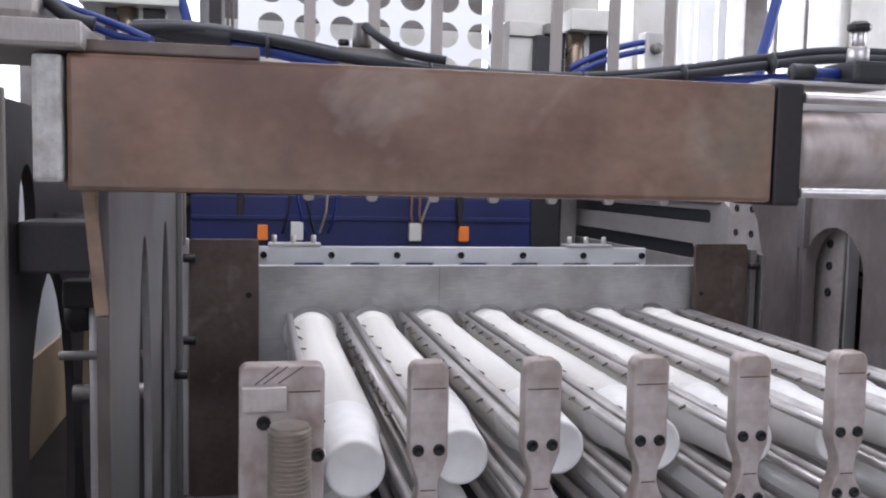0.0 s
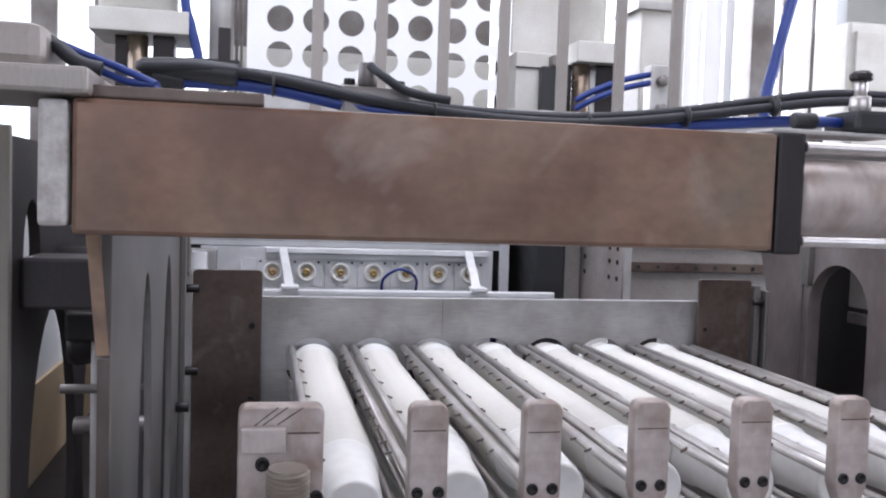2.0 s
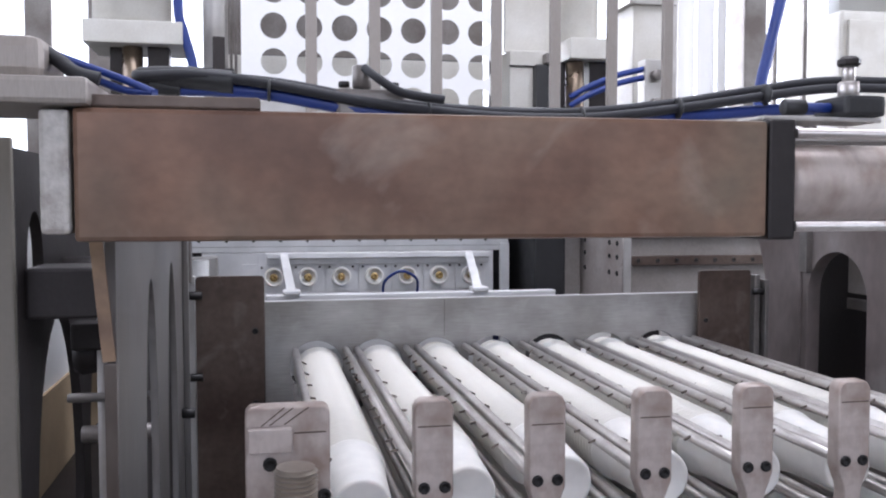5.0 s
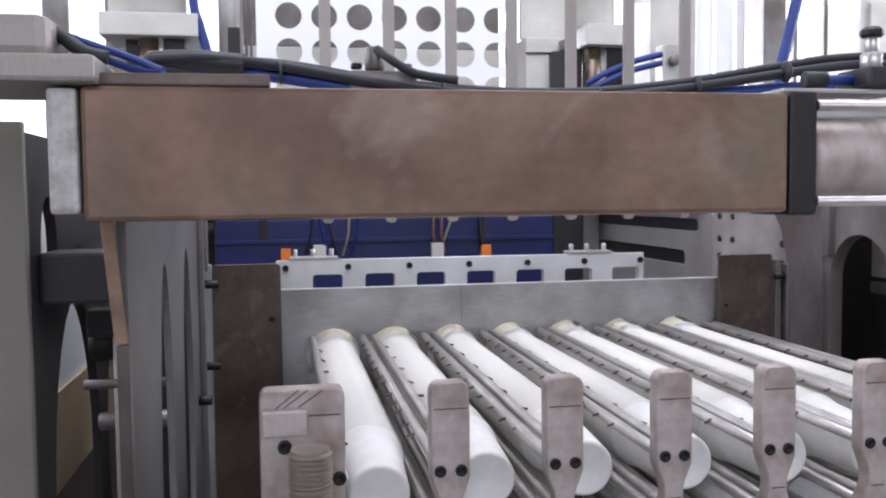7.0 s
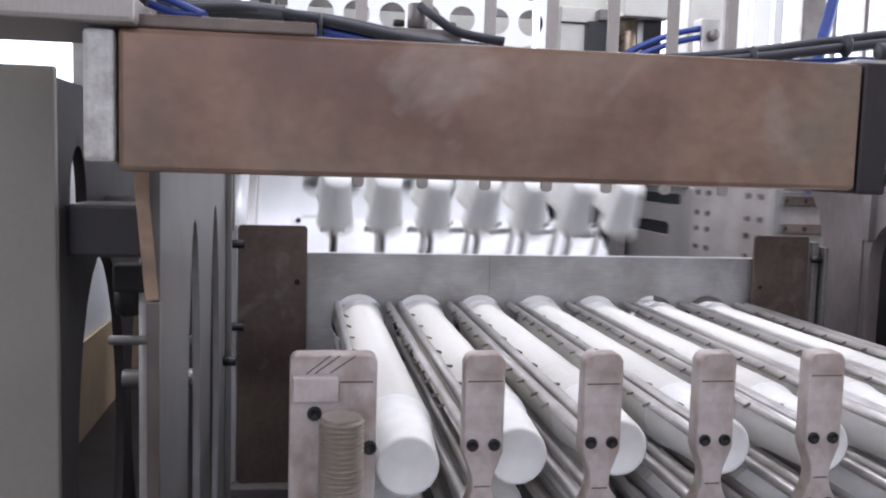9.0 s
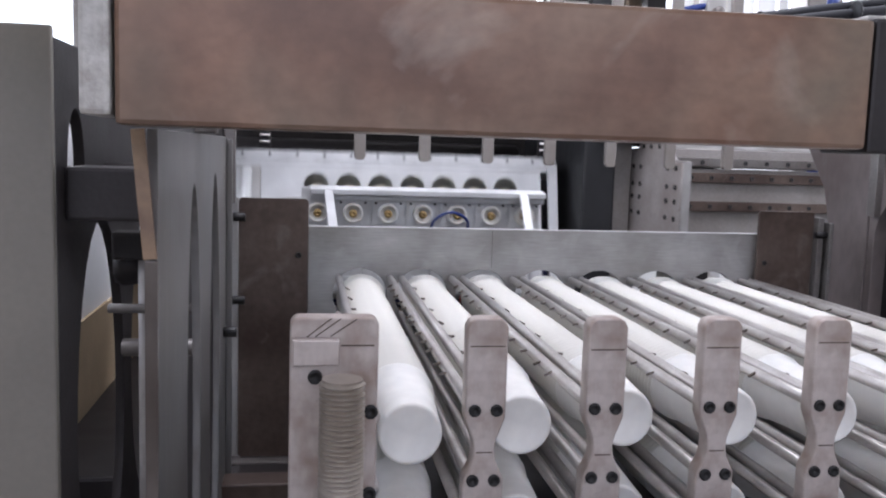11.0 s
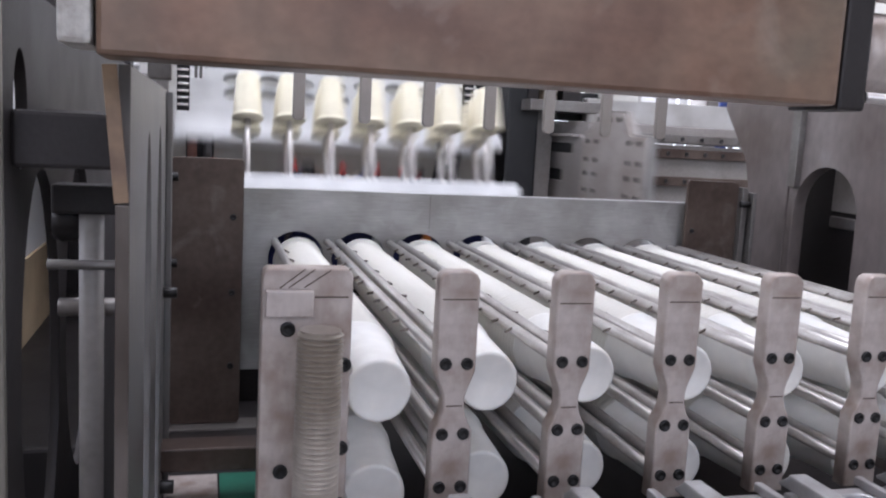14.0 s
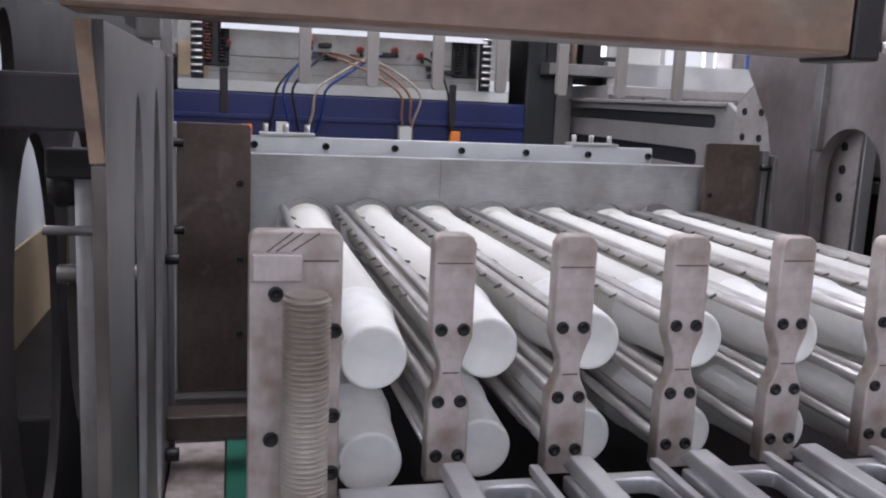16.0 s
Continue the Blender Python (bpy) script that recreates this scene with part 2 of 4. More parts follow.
def rounded(x0, x1, y0, y1, r, n=5):
    out = []
    for cx, cy, a0 in ((x1 - r, y1 - r, 0), (x0 + r, y1 - r, 90), (x0 + r, y0 + r, 180), (x1 - r, y0 + r, 270)):
        out += [(cx + r * math.cos(radians(a0 + 90 * i / n)), cy + r * math.sin(radians(a0 + 90 * i / n))) for i in range(n + 1)]
    return out


XZ = Matrix(((1, 0, 0, 0), (0, 0, -1, 0), (0, 1, 0, 0), (0, 0, 0, 1)))      # drawing plane x, z; thickness along -y
YZ = Matrix(((0, 0, 1, 0), (1, 0, 0, 0), (0, 1, 0, 0), (0, 0, 0, 1)))       # drawing plane y, z; thickness along x


def cutout(loops, thick, m, bevel=0.0008):
    """A plate with holes: the first loop is its outline, the others are cut out. m turns the drawing plane and places its middle."""
    cu = bpy.data.curves.new("outline", "CURVE")
    cu.dimensions, cu.fill_mode, cu.extrude, cu.bevel_depth, cu.bevel_resolution = "2D", "BOTH", thick / 2 - bevel, bevel, 1
    cu.offset = -bevel
    for lp in loops:
        sp = cu.splines.new("POLY")
        sp.points.add(len(lp) - 1)
        for pt, (x, y) in zip(sp.points, lp):
            pt.co = (x, y, 0, 1)
        sp.use_cyclic_u = True
    ob = bpy.data.objects.new("outline", cu)
    scene.collection.objects.link(ob)
    dg = bpy.context.evaluated_depsgraph_get()
    me = bpy.data.meshes.new_from_object(ob.evaluated_get(dg))
    bpy.data.objects.remove(ob)
    bpy.data.curves.remove(cu)
    bm = bmesh.new()
    bm.from_mesh(me)
    bpy.data.meshes.remove(me)
    bmesh.ops.remove_doubles(bm, verts=bm.verts, dist=1e-5)
    bmesh.ops.transform(bm, matrix=m, verts=bm.verts)
    return bm


def place_of(ob):
    p = Vector((0, 0, 0))
    while ob is not None:
        p += ob.location
        ob = ob.parent
    return p


def thing(name, at, label, category, group="", kind=""):
    ob = new(name)
    ob.empty_display_size = 0.05
    ob.location = at
    return tagged(ob, label, category, group, kind)


def part(name, bm, mat, parent=None, label=""):
    """Links a bmesh, drawn in the world's or a moving thing's own space, as one mesh under its thing."""
    me = bpy.data.meshes.new(name)
    bmesh.ops.recalc_face_normals(bm, faces=bm.faces)
    bm.to_mesh(me)
    bm.free()
    me.materials.append(mat)
    ob = new(name, me)
    if parent is not None:
        ob.parent = parent
        me.transform(Matrix.Translation(-place_of(parent)))
    if label:
        tagged(ob, label)
    return ob


def solo(name, bm, mat, label, category, group="", kind=""):
    """A thing that is one mesh."""
    return tagged(part(name, bm, mat), label, category, group, kind)


def B():
    return bmesh.new()


P = 0.12                      # pitch of the cup rows
CX = -0.057                   # first row
ZU, ZL = 1.015, 0.905         # upper and lower row
YP = 0.845                    # front of the end plate

# ---- hall ----


def hall():
    solo("floor", box(B(), -5, 7, -6, 8, -0.1, 0), CONCRETE, "grey concrete hall floor", "floor", kind="structure")
    solo("ceiling", cutout([[(-5, -6), (7, -6), (7, 8), (-5, 8)], [(-1.2, -1.4), (2.4, -1.4), (2.4, 1.8), (-1.2, 1.8)]], 0.1, Matrix.Translation((0, 0, 5.05))), PAINTED_WALL,
         "pale hall ceiling with a skylight", "ceiling", kind="structure")
    # the far wall has a wide bright window band; the others have one each
    def wall(name, loops, m):
        solo(name, cutout(loops, 0.2, m), PAINTED_WALL, "pale painted hall wall with a window", "wall", kind="structure")
    wall("wall_north", [[(-5, 0), (7, 0), (7, 5), (-5, 5)], [(-4, 1.2), (6, 1.2), (6, 4.8), (-4, 4.8)]], Matrix.Translation((0, 7.9, 0)) @ XZ)
    wall("wall_south", [[(-5, 0), (7, 0), (7, 5), (-5, 5)], [(-3, 1.6), (3.4, 1.6), (3.4, 4.4), (-3, 4.4)]], Matrix.Translation((0, -5.9, 0)) @ XZ)
    wall("wall_east", [[(-6, 0), (8, 0), (8, 5), (-6, 5)], [(-1, 1.4), (6, 1.4), (6, 4.6), (-1, 4.6)]], Matrix.Translation((6.9, 0, 0)) @ YZ)
    wall("wall_west", [[(-6, 0), (8, 0), (8, 5), (-6, 5)], [(-1, 1.4), (5, 1.4), (5, 4.6), (-1, 4.6)]], Matrix.Translation((-4.9, 0, 0)) @ YZ)
    solo("backdrop", box(B(), -8, 10, 9.5, 9.52, -1, 8), DAY, "white daylight beyond the far windows", "backdrop", kind="structure")


hall()

# ---- stacker: tray of cup rows ----


FRONTS = (0.015, 0.039, 0.057, 0.053, 0.051, 0.048, 0.05)
PUSH = 0.006                  # how far a stack moves at each new cup
STACKS = []


def stack_rows():
    """Nested cups lying in rows: rims close together, the last cup's smooth body at the front."""
    r0, r1, h, nest = 0.0325, 0.0425, 0.125, 0.011
    turned = pose(0, 0, 0, -90, 0, 0)
    front = lathe(B(), [(0.0, 0.0012), (r0 - 0.006, 0.0012), (r0 - 0.0035, 0.0), (r0 - 0.001, 0.0008), (r0, 0.003), (r1 - 0.003, h - 0.004), (r1 - 0.0004, h - 0.003), (r1, h), (r1 - 0.002, h + 0.001)], turned, 32)
    rim = lathe(B(), [(r1 - 0.004, -0.001), (r1 - 0.0008, 0.0), (r1 - 0.0006, nest - 0.003), (r1, nest - 0.002), (r1, nest - 0.0004), (r1 - 0.004, nest)], turned, 28)
    shared = []
    for bm, mt in ((front, CUP), (rim, STACK)):
        me = bpy.data.meshes.new("cup")
        bmesh.ops.recalc_face_normals(bm, faces=bm.faces)
        bm.to_mesh(me)
        bm.free()
        me.materials.append(mt)
        shared.append(me)
    for k in range(7):
        for z, dy, words in ((ZU, 0.0, "upper"), (ZL, 0.006, "lower")):
            st = thing("cup_stack", (CX + k * P, FRONTS[k] + dy, z), "long stack of nested white plastic cups lying on the %s rods" % words, "cup stack", "rows of nested cups")
            new("cup", shared[0]).parent = st
            for n in range(int((0.80 - h) / nest)):
                c = new("cup", shared[1])
                c.parent = st
                c.location = (random.uniform(-0.0003, 0.0003), h + n * nest, random.uniform(-0.0003, 0.0003))
            STACKS.append(st)


def guide_rods():
    for k in range(8):
        x = (k - 1) * P
        for z in (1.05, 0.98, 0.926):
            for dx in (0.0, 0.0215):
                if k == 0 and dx == 0:
                    continue
                y0 = -0.002 if k else -0.025
                b = rod(B(), (x + dx, y0, z), (x + dx, YP + 0.01, z), 0.0066, 14)
                t = thing("guide_rod", (x + dx, 0.4, z), "polished round steel rod guiding the cup stacks", "guide rod", "guide rods of the tray")
                part("rod", b, ROD, t)
                if z > 1.04:
                    way = -1 if dx == 0 else 1
                    for n in range(12 if way < 0 else 7):
                        yy = 0.12 + n * (0.058 if way < 0 else 0.1) + random.uniform(-0.01, 0.01)
                        part("tab", box(B(), -0.0048, 0.0048, -0.0012, 0.0012, -0.0014, 0.0014, 0, pose(x + dx + way * 0.0098, yy, z + 0.001, random.uniform(-20, 20), way * random.uniform(5, 30), random.uniform(-25, 25))), TAB, t)


def stop_posts():
    def shape():
        half = 0.02
        r = []
        r += [(-half, 0.9), (half, 0.9), (half, 0.982)]
        r += [(half - 0.0095 * math.sin(math.pi * i / 8) ** 0.7, 0.985 + 0.05 * i / 8) for i in range(1, 8)]
        r += [(half, 1.042), (half, 1.131), (half - 0.003, 1.137), (half - 0.008, 1.14)]
        left = [(-x, z) for x, z in reversed(r[2:])]
        return r + left
    for k in range(6):
        xc = 0.0108 + k * P
        t = thing("stop_post", (xc, 0, 0.9), "worn aluminium waisted stop post with six black screws", "stop post", "stop posts before the cups")
        part("post_body", cutout([[(x + xc, z) for x, z in shape()]], 0.02, Matrix.Translation((0, 0.0, 0)) @ XZ, 0.002), ALU_PINK, t)
        for z in (1.113 + 0.004 * math.sin(5 * k), 1.005 + 0.003 * math.cos(4 * k)):
            w = 0.017 if z > 1.05 else 0.008
            part("score_line", box(B(), xc - w, xc + w, -0.0103, -0.0095, z - 0.0007, z + 0.0007), BRACKET, t)
        for z in (1.05, 0.98, 0.926):
            for dx in (-0.0108, 0.0108):
                part("screw", bolt(B(), (xc + dx, -0.0098, z), (0, -1, 0), 0.0062, 0.003), BOLT, t)
    t = thing("corner_block", (-0.135, -0.03, 0.6), "tall smeared aluminium corner block with a lug and screws", "corner block")
    part("block_body", cutout([rounded(-0.176, -0.096, 0.55, 1.145, 0.008)], 0.024, Matrix.Translation((0, -0.022, 0)) @ XZ, 0.002), ALU_PINK, t)
    part("score_line", box(B(), -0.13, -0.1, -0.0345, -0.0335, 1.119, 1.1205), BRACKET, t)
    for x, a in ((-0.15, 38), (-0.128, 34), (-0.142, 36)):
        part("score_line", box(B(), -0.014, 0.014, -0.0343, -0.0335, -0.0006, 0.0006, 0, pose(x, 0, 1.136, 0, -a, 0)), BRACKET, t)
    part("lug", box(B(), -0.173, -0.132, -0.046, -0.036, 1.104, 1.127, 0.0012), ALU_PINK, t)
    for x, z in ((-0.153, 1.091), (-0.102, 1.058), (-0.156, 0.96), (-0.102, 0.98), (-0.102, 0.926), (-0.156, 0.82)):
        part("screw", bolt(B(), (x, -0.0345, z), (0, -1, 0), 0.0068, 0.003), BOLT, t)
    # threaded rod
    prof, z = [(0, 0.0), (0.0185, 0.0)], 0.0
    while z < 0.545:
        prof += [(0.0197, z + 0.0016), (0.0197, z + 0.0024), (0.0172, z + 0.0044)]
        z += 0.0044
    prof += [(0.0175, z + 0.002), (0, z + 0.002)]
    solo("threaded_rod", lathe(B(), prof, Matrix.Translation((-0.1305, -0.085, 0.555)), 28, False), THREAD, "thick upright threaded steel rod before the block", "threaded rod")


def end_plate():
    t = thing("end_plate", (0.3, YP, 0.7), "brushed metal end plate with round holes for the cups", "end plate")
    holes = [circle(CX + k * P, z, 0.0525) for k in range(7) for z in (ZU, ZL)]
    part("plate", cutout([[(-0.157, 0.80), (0.762, 0.80), (0.762, 1.146), (-0.157, 1.146)]] + holes, 0.012, Matrix.Translation((0, YP + 0.03, 0)) @ XZ), PLATE, t)
    part("seam", box(B(), 0.2, 0.2012, YP + 0.0235, YP + 0.0241, 1.07, 1.145), STEEL, t)
    # bright strip: the highlight along the plate's top, put in as colour
    part("edge_highlight", box(B(), -0.156, 0.761, YP + 0.0238, YP + 0.0362, 1.1461, 1.1475), BRIGHT, t)
    b = thing("side_bracket", (-0.22, YP, 0.65), "dull steel side bracket plate with bolts", "bracket", "brackets of the end plate")
    part("bracket_plate", cutout([rounded(-0.285, -0.157, 0.705, 1.2, 0.008)], 0.008, Matrix.Translation((0, YP + 0.004, 0)) @ XZ), BRACKET, b)
    part("side_flange", box(B(), -0.303, -0.2865, YP + 0.004, YP + 0.03, 0.705, 1.2, 0.002), ALU, b, "pale side flange")
    part("floor_lip", box(B(), -0.3, -0.1, YP - 0.03, YP + 0.03, 0.698, 0.7035, 0.001), STEEL, b)
    for z in (1.094, 0.954, 0.815):
        part("screw", bolt(B(), (-0.175, YP, z), (0, -1, 0), 0.006, 0.004), BOLT, b)
    for z in (1.165, 1.01):
        part("bolt", rod(B(), (-0.3, YP - 0.012, z), (-0.272, YP - 0.012, z), 0.008, 12), BOLT, b)
    b = thing("side_bracket", (0.83, YP, 0.65), "dull steel side bracket plate with an edge bracket", "bracket", "brackets of the end plate")
    part("bracket_plate", cutout([rounded(0.748, 0.868, 0.66, 1.196, 0.006)], 0.008, Matrix.Translation((0, YP + 0.004, 0)) @ XZ), BRACKET, b)
    part("edge_strip", box(B(), 0.872, 0.885, YP - 0.01, YP + 0.05, 0.75, 1.185, 0.002), STEEL, b)
    part("edge_plate", box(B(), 0.892, 0.90, YP - 0.02, YP + 0.08, 0.75, 1.175, 0.002), STEEL, b)
    part("screw", bolt(B(), (0.764, YP, 1.09), (0, -1, 0), 0.005, 0.003), BOLT, b)
    part("bolt", rod(B(), (0.866, YP - 0.012, 1.15), (0.889, YP - 0.012, 1.15), 0.007, 10), BOLT, b)


stack_rows()
guide_rods()
stop_posts()
end_plate()

# ---- cross beam with its cylinder ----


def cross_beam():
    t = thing("cross_beam", (0, -0.17, 1.31), "brown worn rectangular steel tube beam", "beam")
    part("tube", box(B(), -0.297, 0.279, -0.17, -0.11, 1.309, 1.411, 0.004), BEAM, t)
    part("rear_flange", box(B(), -0.28, 0.27, -0.108, -0.02, 1.398, 1.4105, 0.002), STEEL, t)
    part("end_cap", box(B(), -0.3205, -0.299, -0.172, -0.105, 1.315, 1.409, 0.004), WELD, t, "pale ground end cap")
    part("collar", box(B(), 0.2815, 0.308, -0.168, -0.1, 1.306, 1.413, 0.003), DARK, t, "dark end collar")
    c = thing("air_cylinder", (0.36, -0.12, 1.31), "pale steel pneumatic cylinder with tie rods at the beam's end", "pneumatic cylinder")
    part("barrel", lathe(B(), [(0, 0), (0.028, 0), (0.034, 0.004), (0.0355, 0.01), (0.0355, 0.3), (0, 0.3)], Matrix.Translation((0.309, -0.13, 1.358)) @ pose(0, 0, 0, 0, 90, 0), 36), ALU_PINK, c)
    for z in (1.318, 1.401):
        part("tie_rod", rod(B(), (0.309, -0.165, z), (0.62, -0.165, z), 0.0048), ROD, c)
    t = thing("clamp_bar", (-0.22, -0.14, 1.411), "dull brown flat bar lying on the beam", "flat bar")
    part("bar", box(B(), -0.285, -0.158, -0.165, -0.12, 1.4115, 1.4215, 0.002), BRACKET, t)
    t = thing("support_ledge", (-0.33, -0.14, 1.411), "rough grey machine ledge over the post", "ledge")
    part("ledge_plate", box(B(), -0.44, -0.283, -0.185, -0.05, 1.4115, 1.432, 0.004), FINGER, t)
    part("ledge_block", box(B(), -0.47, -0.322, -0.15, -0.06, 1.4325, 1.468, 0.01), FINGER, t)
    part("cable", tube(B(), [(-0.33, -0.11, 1.462), (-0.315, -0.12, 1.452), (-0.3, -0.13, 1.441), (-0.283, -0.13, 1.437)], 0.006), HOSE_GREY, t)
    for dz in (0, 0.008):
        solo("air_line", tube(B(), [(-0.34, -0.06, 1.462 + dz), (-0.3, -0.1, 1.444 + dz), (-0.265, -0.12, 1.43 + dz), (-0.24, -0.14, 1.426)], 0.0032), HOSE_BLUE, "thin blue air line over the ledge", "air line", "thin blue air lines")
    # cable bundle: a blue hose and grey cables along the top of the beam
    h = thing("hose_bundle", (0, 0.2, 1.44), "blue and grey hoses tied along the beam's top", "hose bundle")
    part("blue_hose", tube(B(), [(-0.259, 0.221, 1.4741), (-0.162, 0.214, 1.4713), (-0.044, 0.207, 1.4523), (0.031, 0.204, 1.4465), (0.120, 0.204, 1.4442), (0.255, 0.207, 1.4457), (0.404, 0.214, 1.4553), (0.522, 0.221, 1.4656), (0.612, 0.234, 1.4700)], 0.0078), HOSE_BLUE, h)
    part("sleeve", tube(B(), [(-0.287, 0.221, 1.4786), (-0.270, 0.221, 1.4771), (-0.251, 0.221, 1.4741)], 0.0125), BLACK, h)
    part("tape_wrap", tube(B(), [(-0.298, 0.222, 1.4855), (-0.27, 0.218, 1.487), (-0.235, 0.212, 1.486), (-0.19, 0.208, 1.482)], 0.0135), BLACK, h, "black tape wrap")
    part("grey_hose", tube(B(), [(-0.221, 0.261, 1.4930), (-0.289, 0.241, 1.4947), (-0.296, 0.207, 1.4862), (-0.236, 0.204, 1.4892), (-0.148, 0.200, 1.4803), (-0.042, 0.196, 1.4622), (0.047, 0.193, 1.4518), (0.152, 0.193, 1.4458), (0.256, 0.193, 1.4480), (0.374, 0.200, 1.4621), (0.494, 0.207, 1.4807), (0.612, 0.221, 1.4970), (0.745, 0.234, 1.5012)], 0.0064), HOSE_GREY, h)
    part("grey_hose", tube(B(), [(-0.281, 0.221, 1.4912), (-0.148, 0.212, 1.4839), (-0.044, 0.207, 1.4673), (0.046, 0.204, 1.4576), (0.150, 0.204, 1.4531), (0.255, 0.204, 1.4561), (0.374, 0.211, 1.4702), (0.494, 0.221, 1.4910), (0.612, 0.234, 1.5086), (0.745, 0.248, 1.5128)], 0.0064), HOSE_GREY, h)
    for x, z in ((-0.151, 1.473), (0.042, 1.451), (0.24, 1.448), (0.374, 1.463), (0.5, 1.483)):
        part("cable_tie", rod(B(), (x, 0.2, z), (x + 0.004, 0.2, z), 0.0145, 10), BLACK, h)
    y = thing("cable_tray", (0.1, 0.2, 1.4), "narrow aluminium cable tray behind the beam", "cable tray")
    part("tray", box(B(), -0.29, 0.985, 0.17, 0.25, 1.42, 1.433, 0.003), ALU, y)
    part("tray_post", box(B(), -0.286, -0.262, 0.19, 0.22, 1.309, 1.4195, 0.002), STEEL, y)
    # connector block behind the beam
    k = thing("connector_block", (-0.03, 0.22, 1.44), "dull grey bolted cable connector block", "connector block")
    part("block", box(B(), -0.07, 0.015, 0.2, 0.245, 1.4335, 1.478, 0.006), STEEL, k)
    part("gland", rod(B(), (-0.036, 0.22, 1.48), (-0.036, 0.22, 1.508), 0.012, 12), STEEL, k)
    part("cable", tube(B(), [(-0.034, 0.21, 1.504), (-0.018, 0.19, 1.488), (0.01, 0.185, 1.472), (0.06, 0.18, 1.464)], 0.0055), HOSE_GREY, k)
    for x in (-0.058, 0.004):
        part("screw", rod(B(), (x, 0.222, 1.4815), (x, 0.222, 1.4885), 0.007, 10), BOLT, k)
    # valve with a bleed screw over the cylinder
    v = thing("flow_valve", (0.386, -0.13, 1.41), "black flow valve with a knurled adjusting screw", "valve")
    part("body", box(B(), 0.366, 0.408, -0.155, -0.105, 1.4185, 1.438, 0.004), BLACK, v)
    part("base", box(B(), 0.285, 0.408, -0.15, -0.105, 1.4135, 1.418, 0.002), ALU, v)
    part("neck", rod(B(), (0.386, -0.13, 1.437), (0.386, -0.13, 1.453), 0.0105, 6), ROD, v)
    part("stem", rod(B(), (0.386, -0.13, 1.452), (0.386, -0.13, 1.468), 0.006, 14), ROD, v)
    part("knob", lathe(B(), [(0, 0), (0.009, 0), (0.0105, 0.002), (0.0105, 0.006), (0.007, 0.009), (0, 0.0095)], Matrix.Translation((0.386, -0.13, 1.4675)), 10, False), DARK, v)
    part("elbow", rod(B(), (0.318, -0.13, 1.428), (0.34, -0.13, 1.428), 0.0075, 12), BLACK, v)
    part("tube", rod(B(), (0.339, -0.13, 1.428), (0.367, -0.13, 1.428), 0.0048, 12), HOSE_BLUE, v)


cross_beam()

# ---- side frames ----



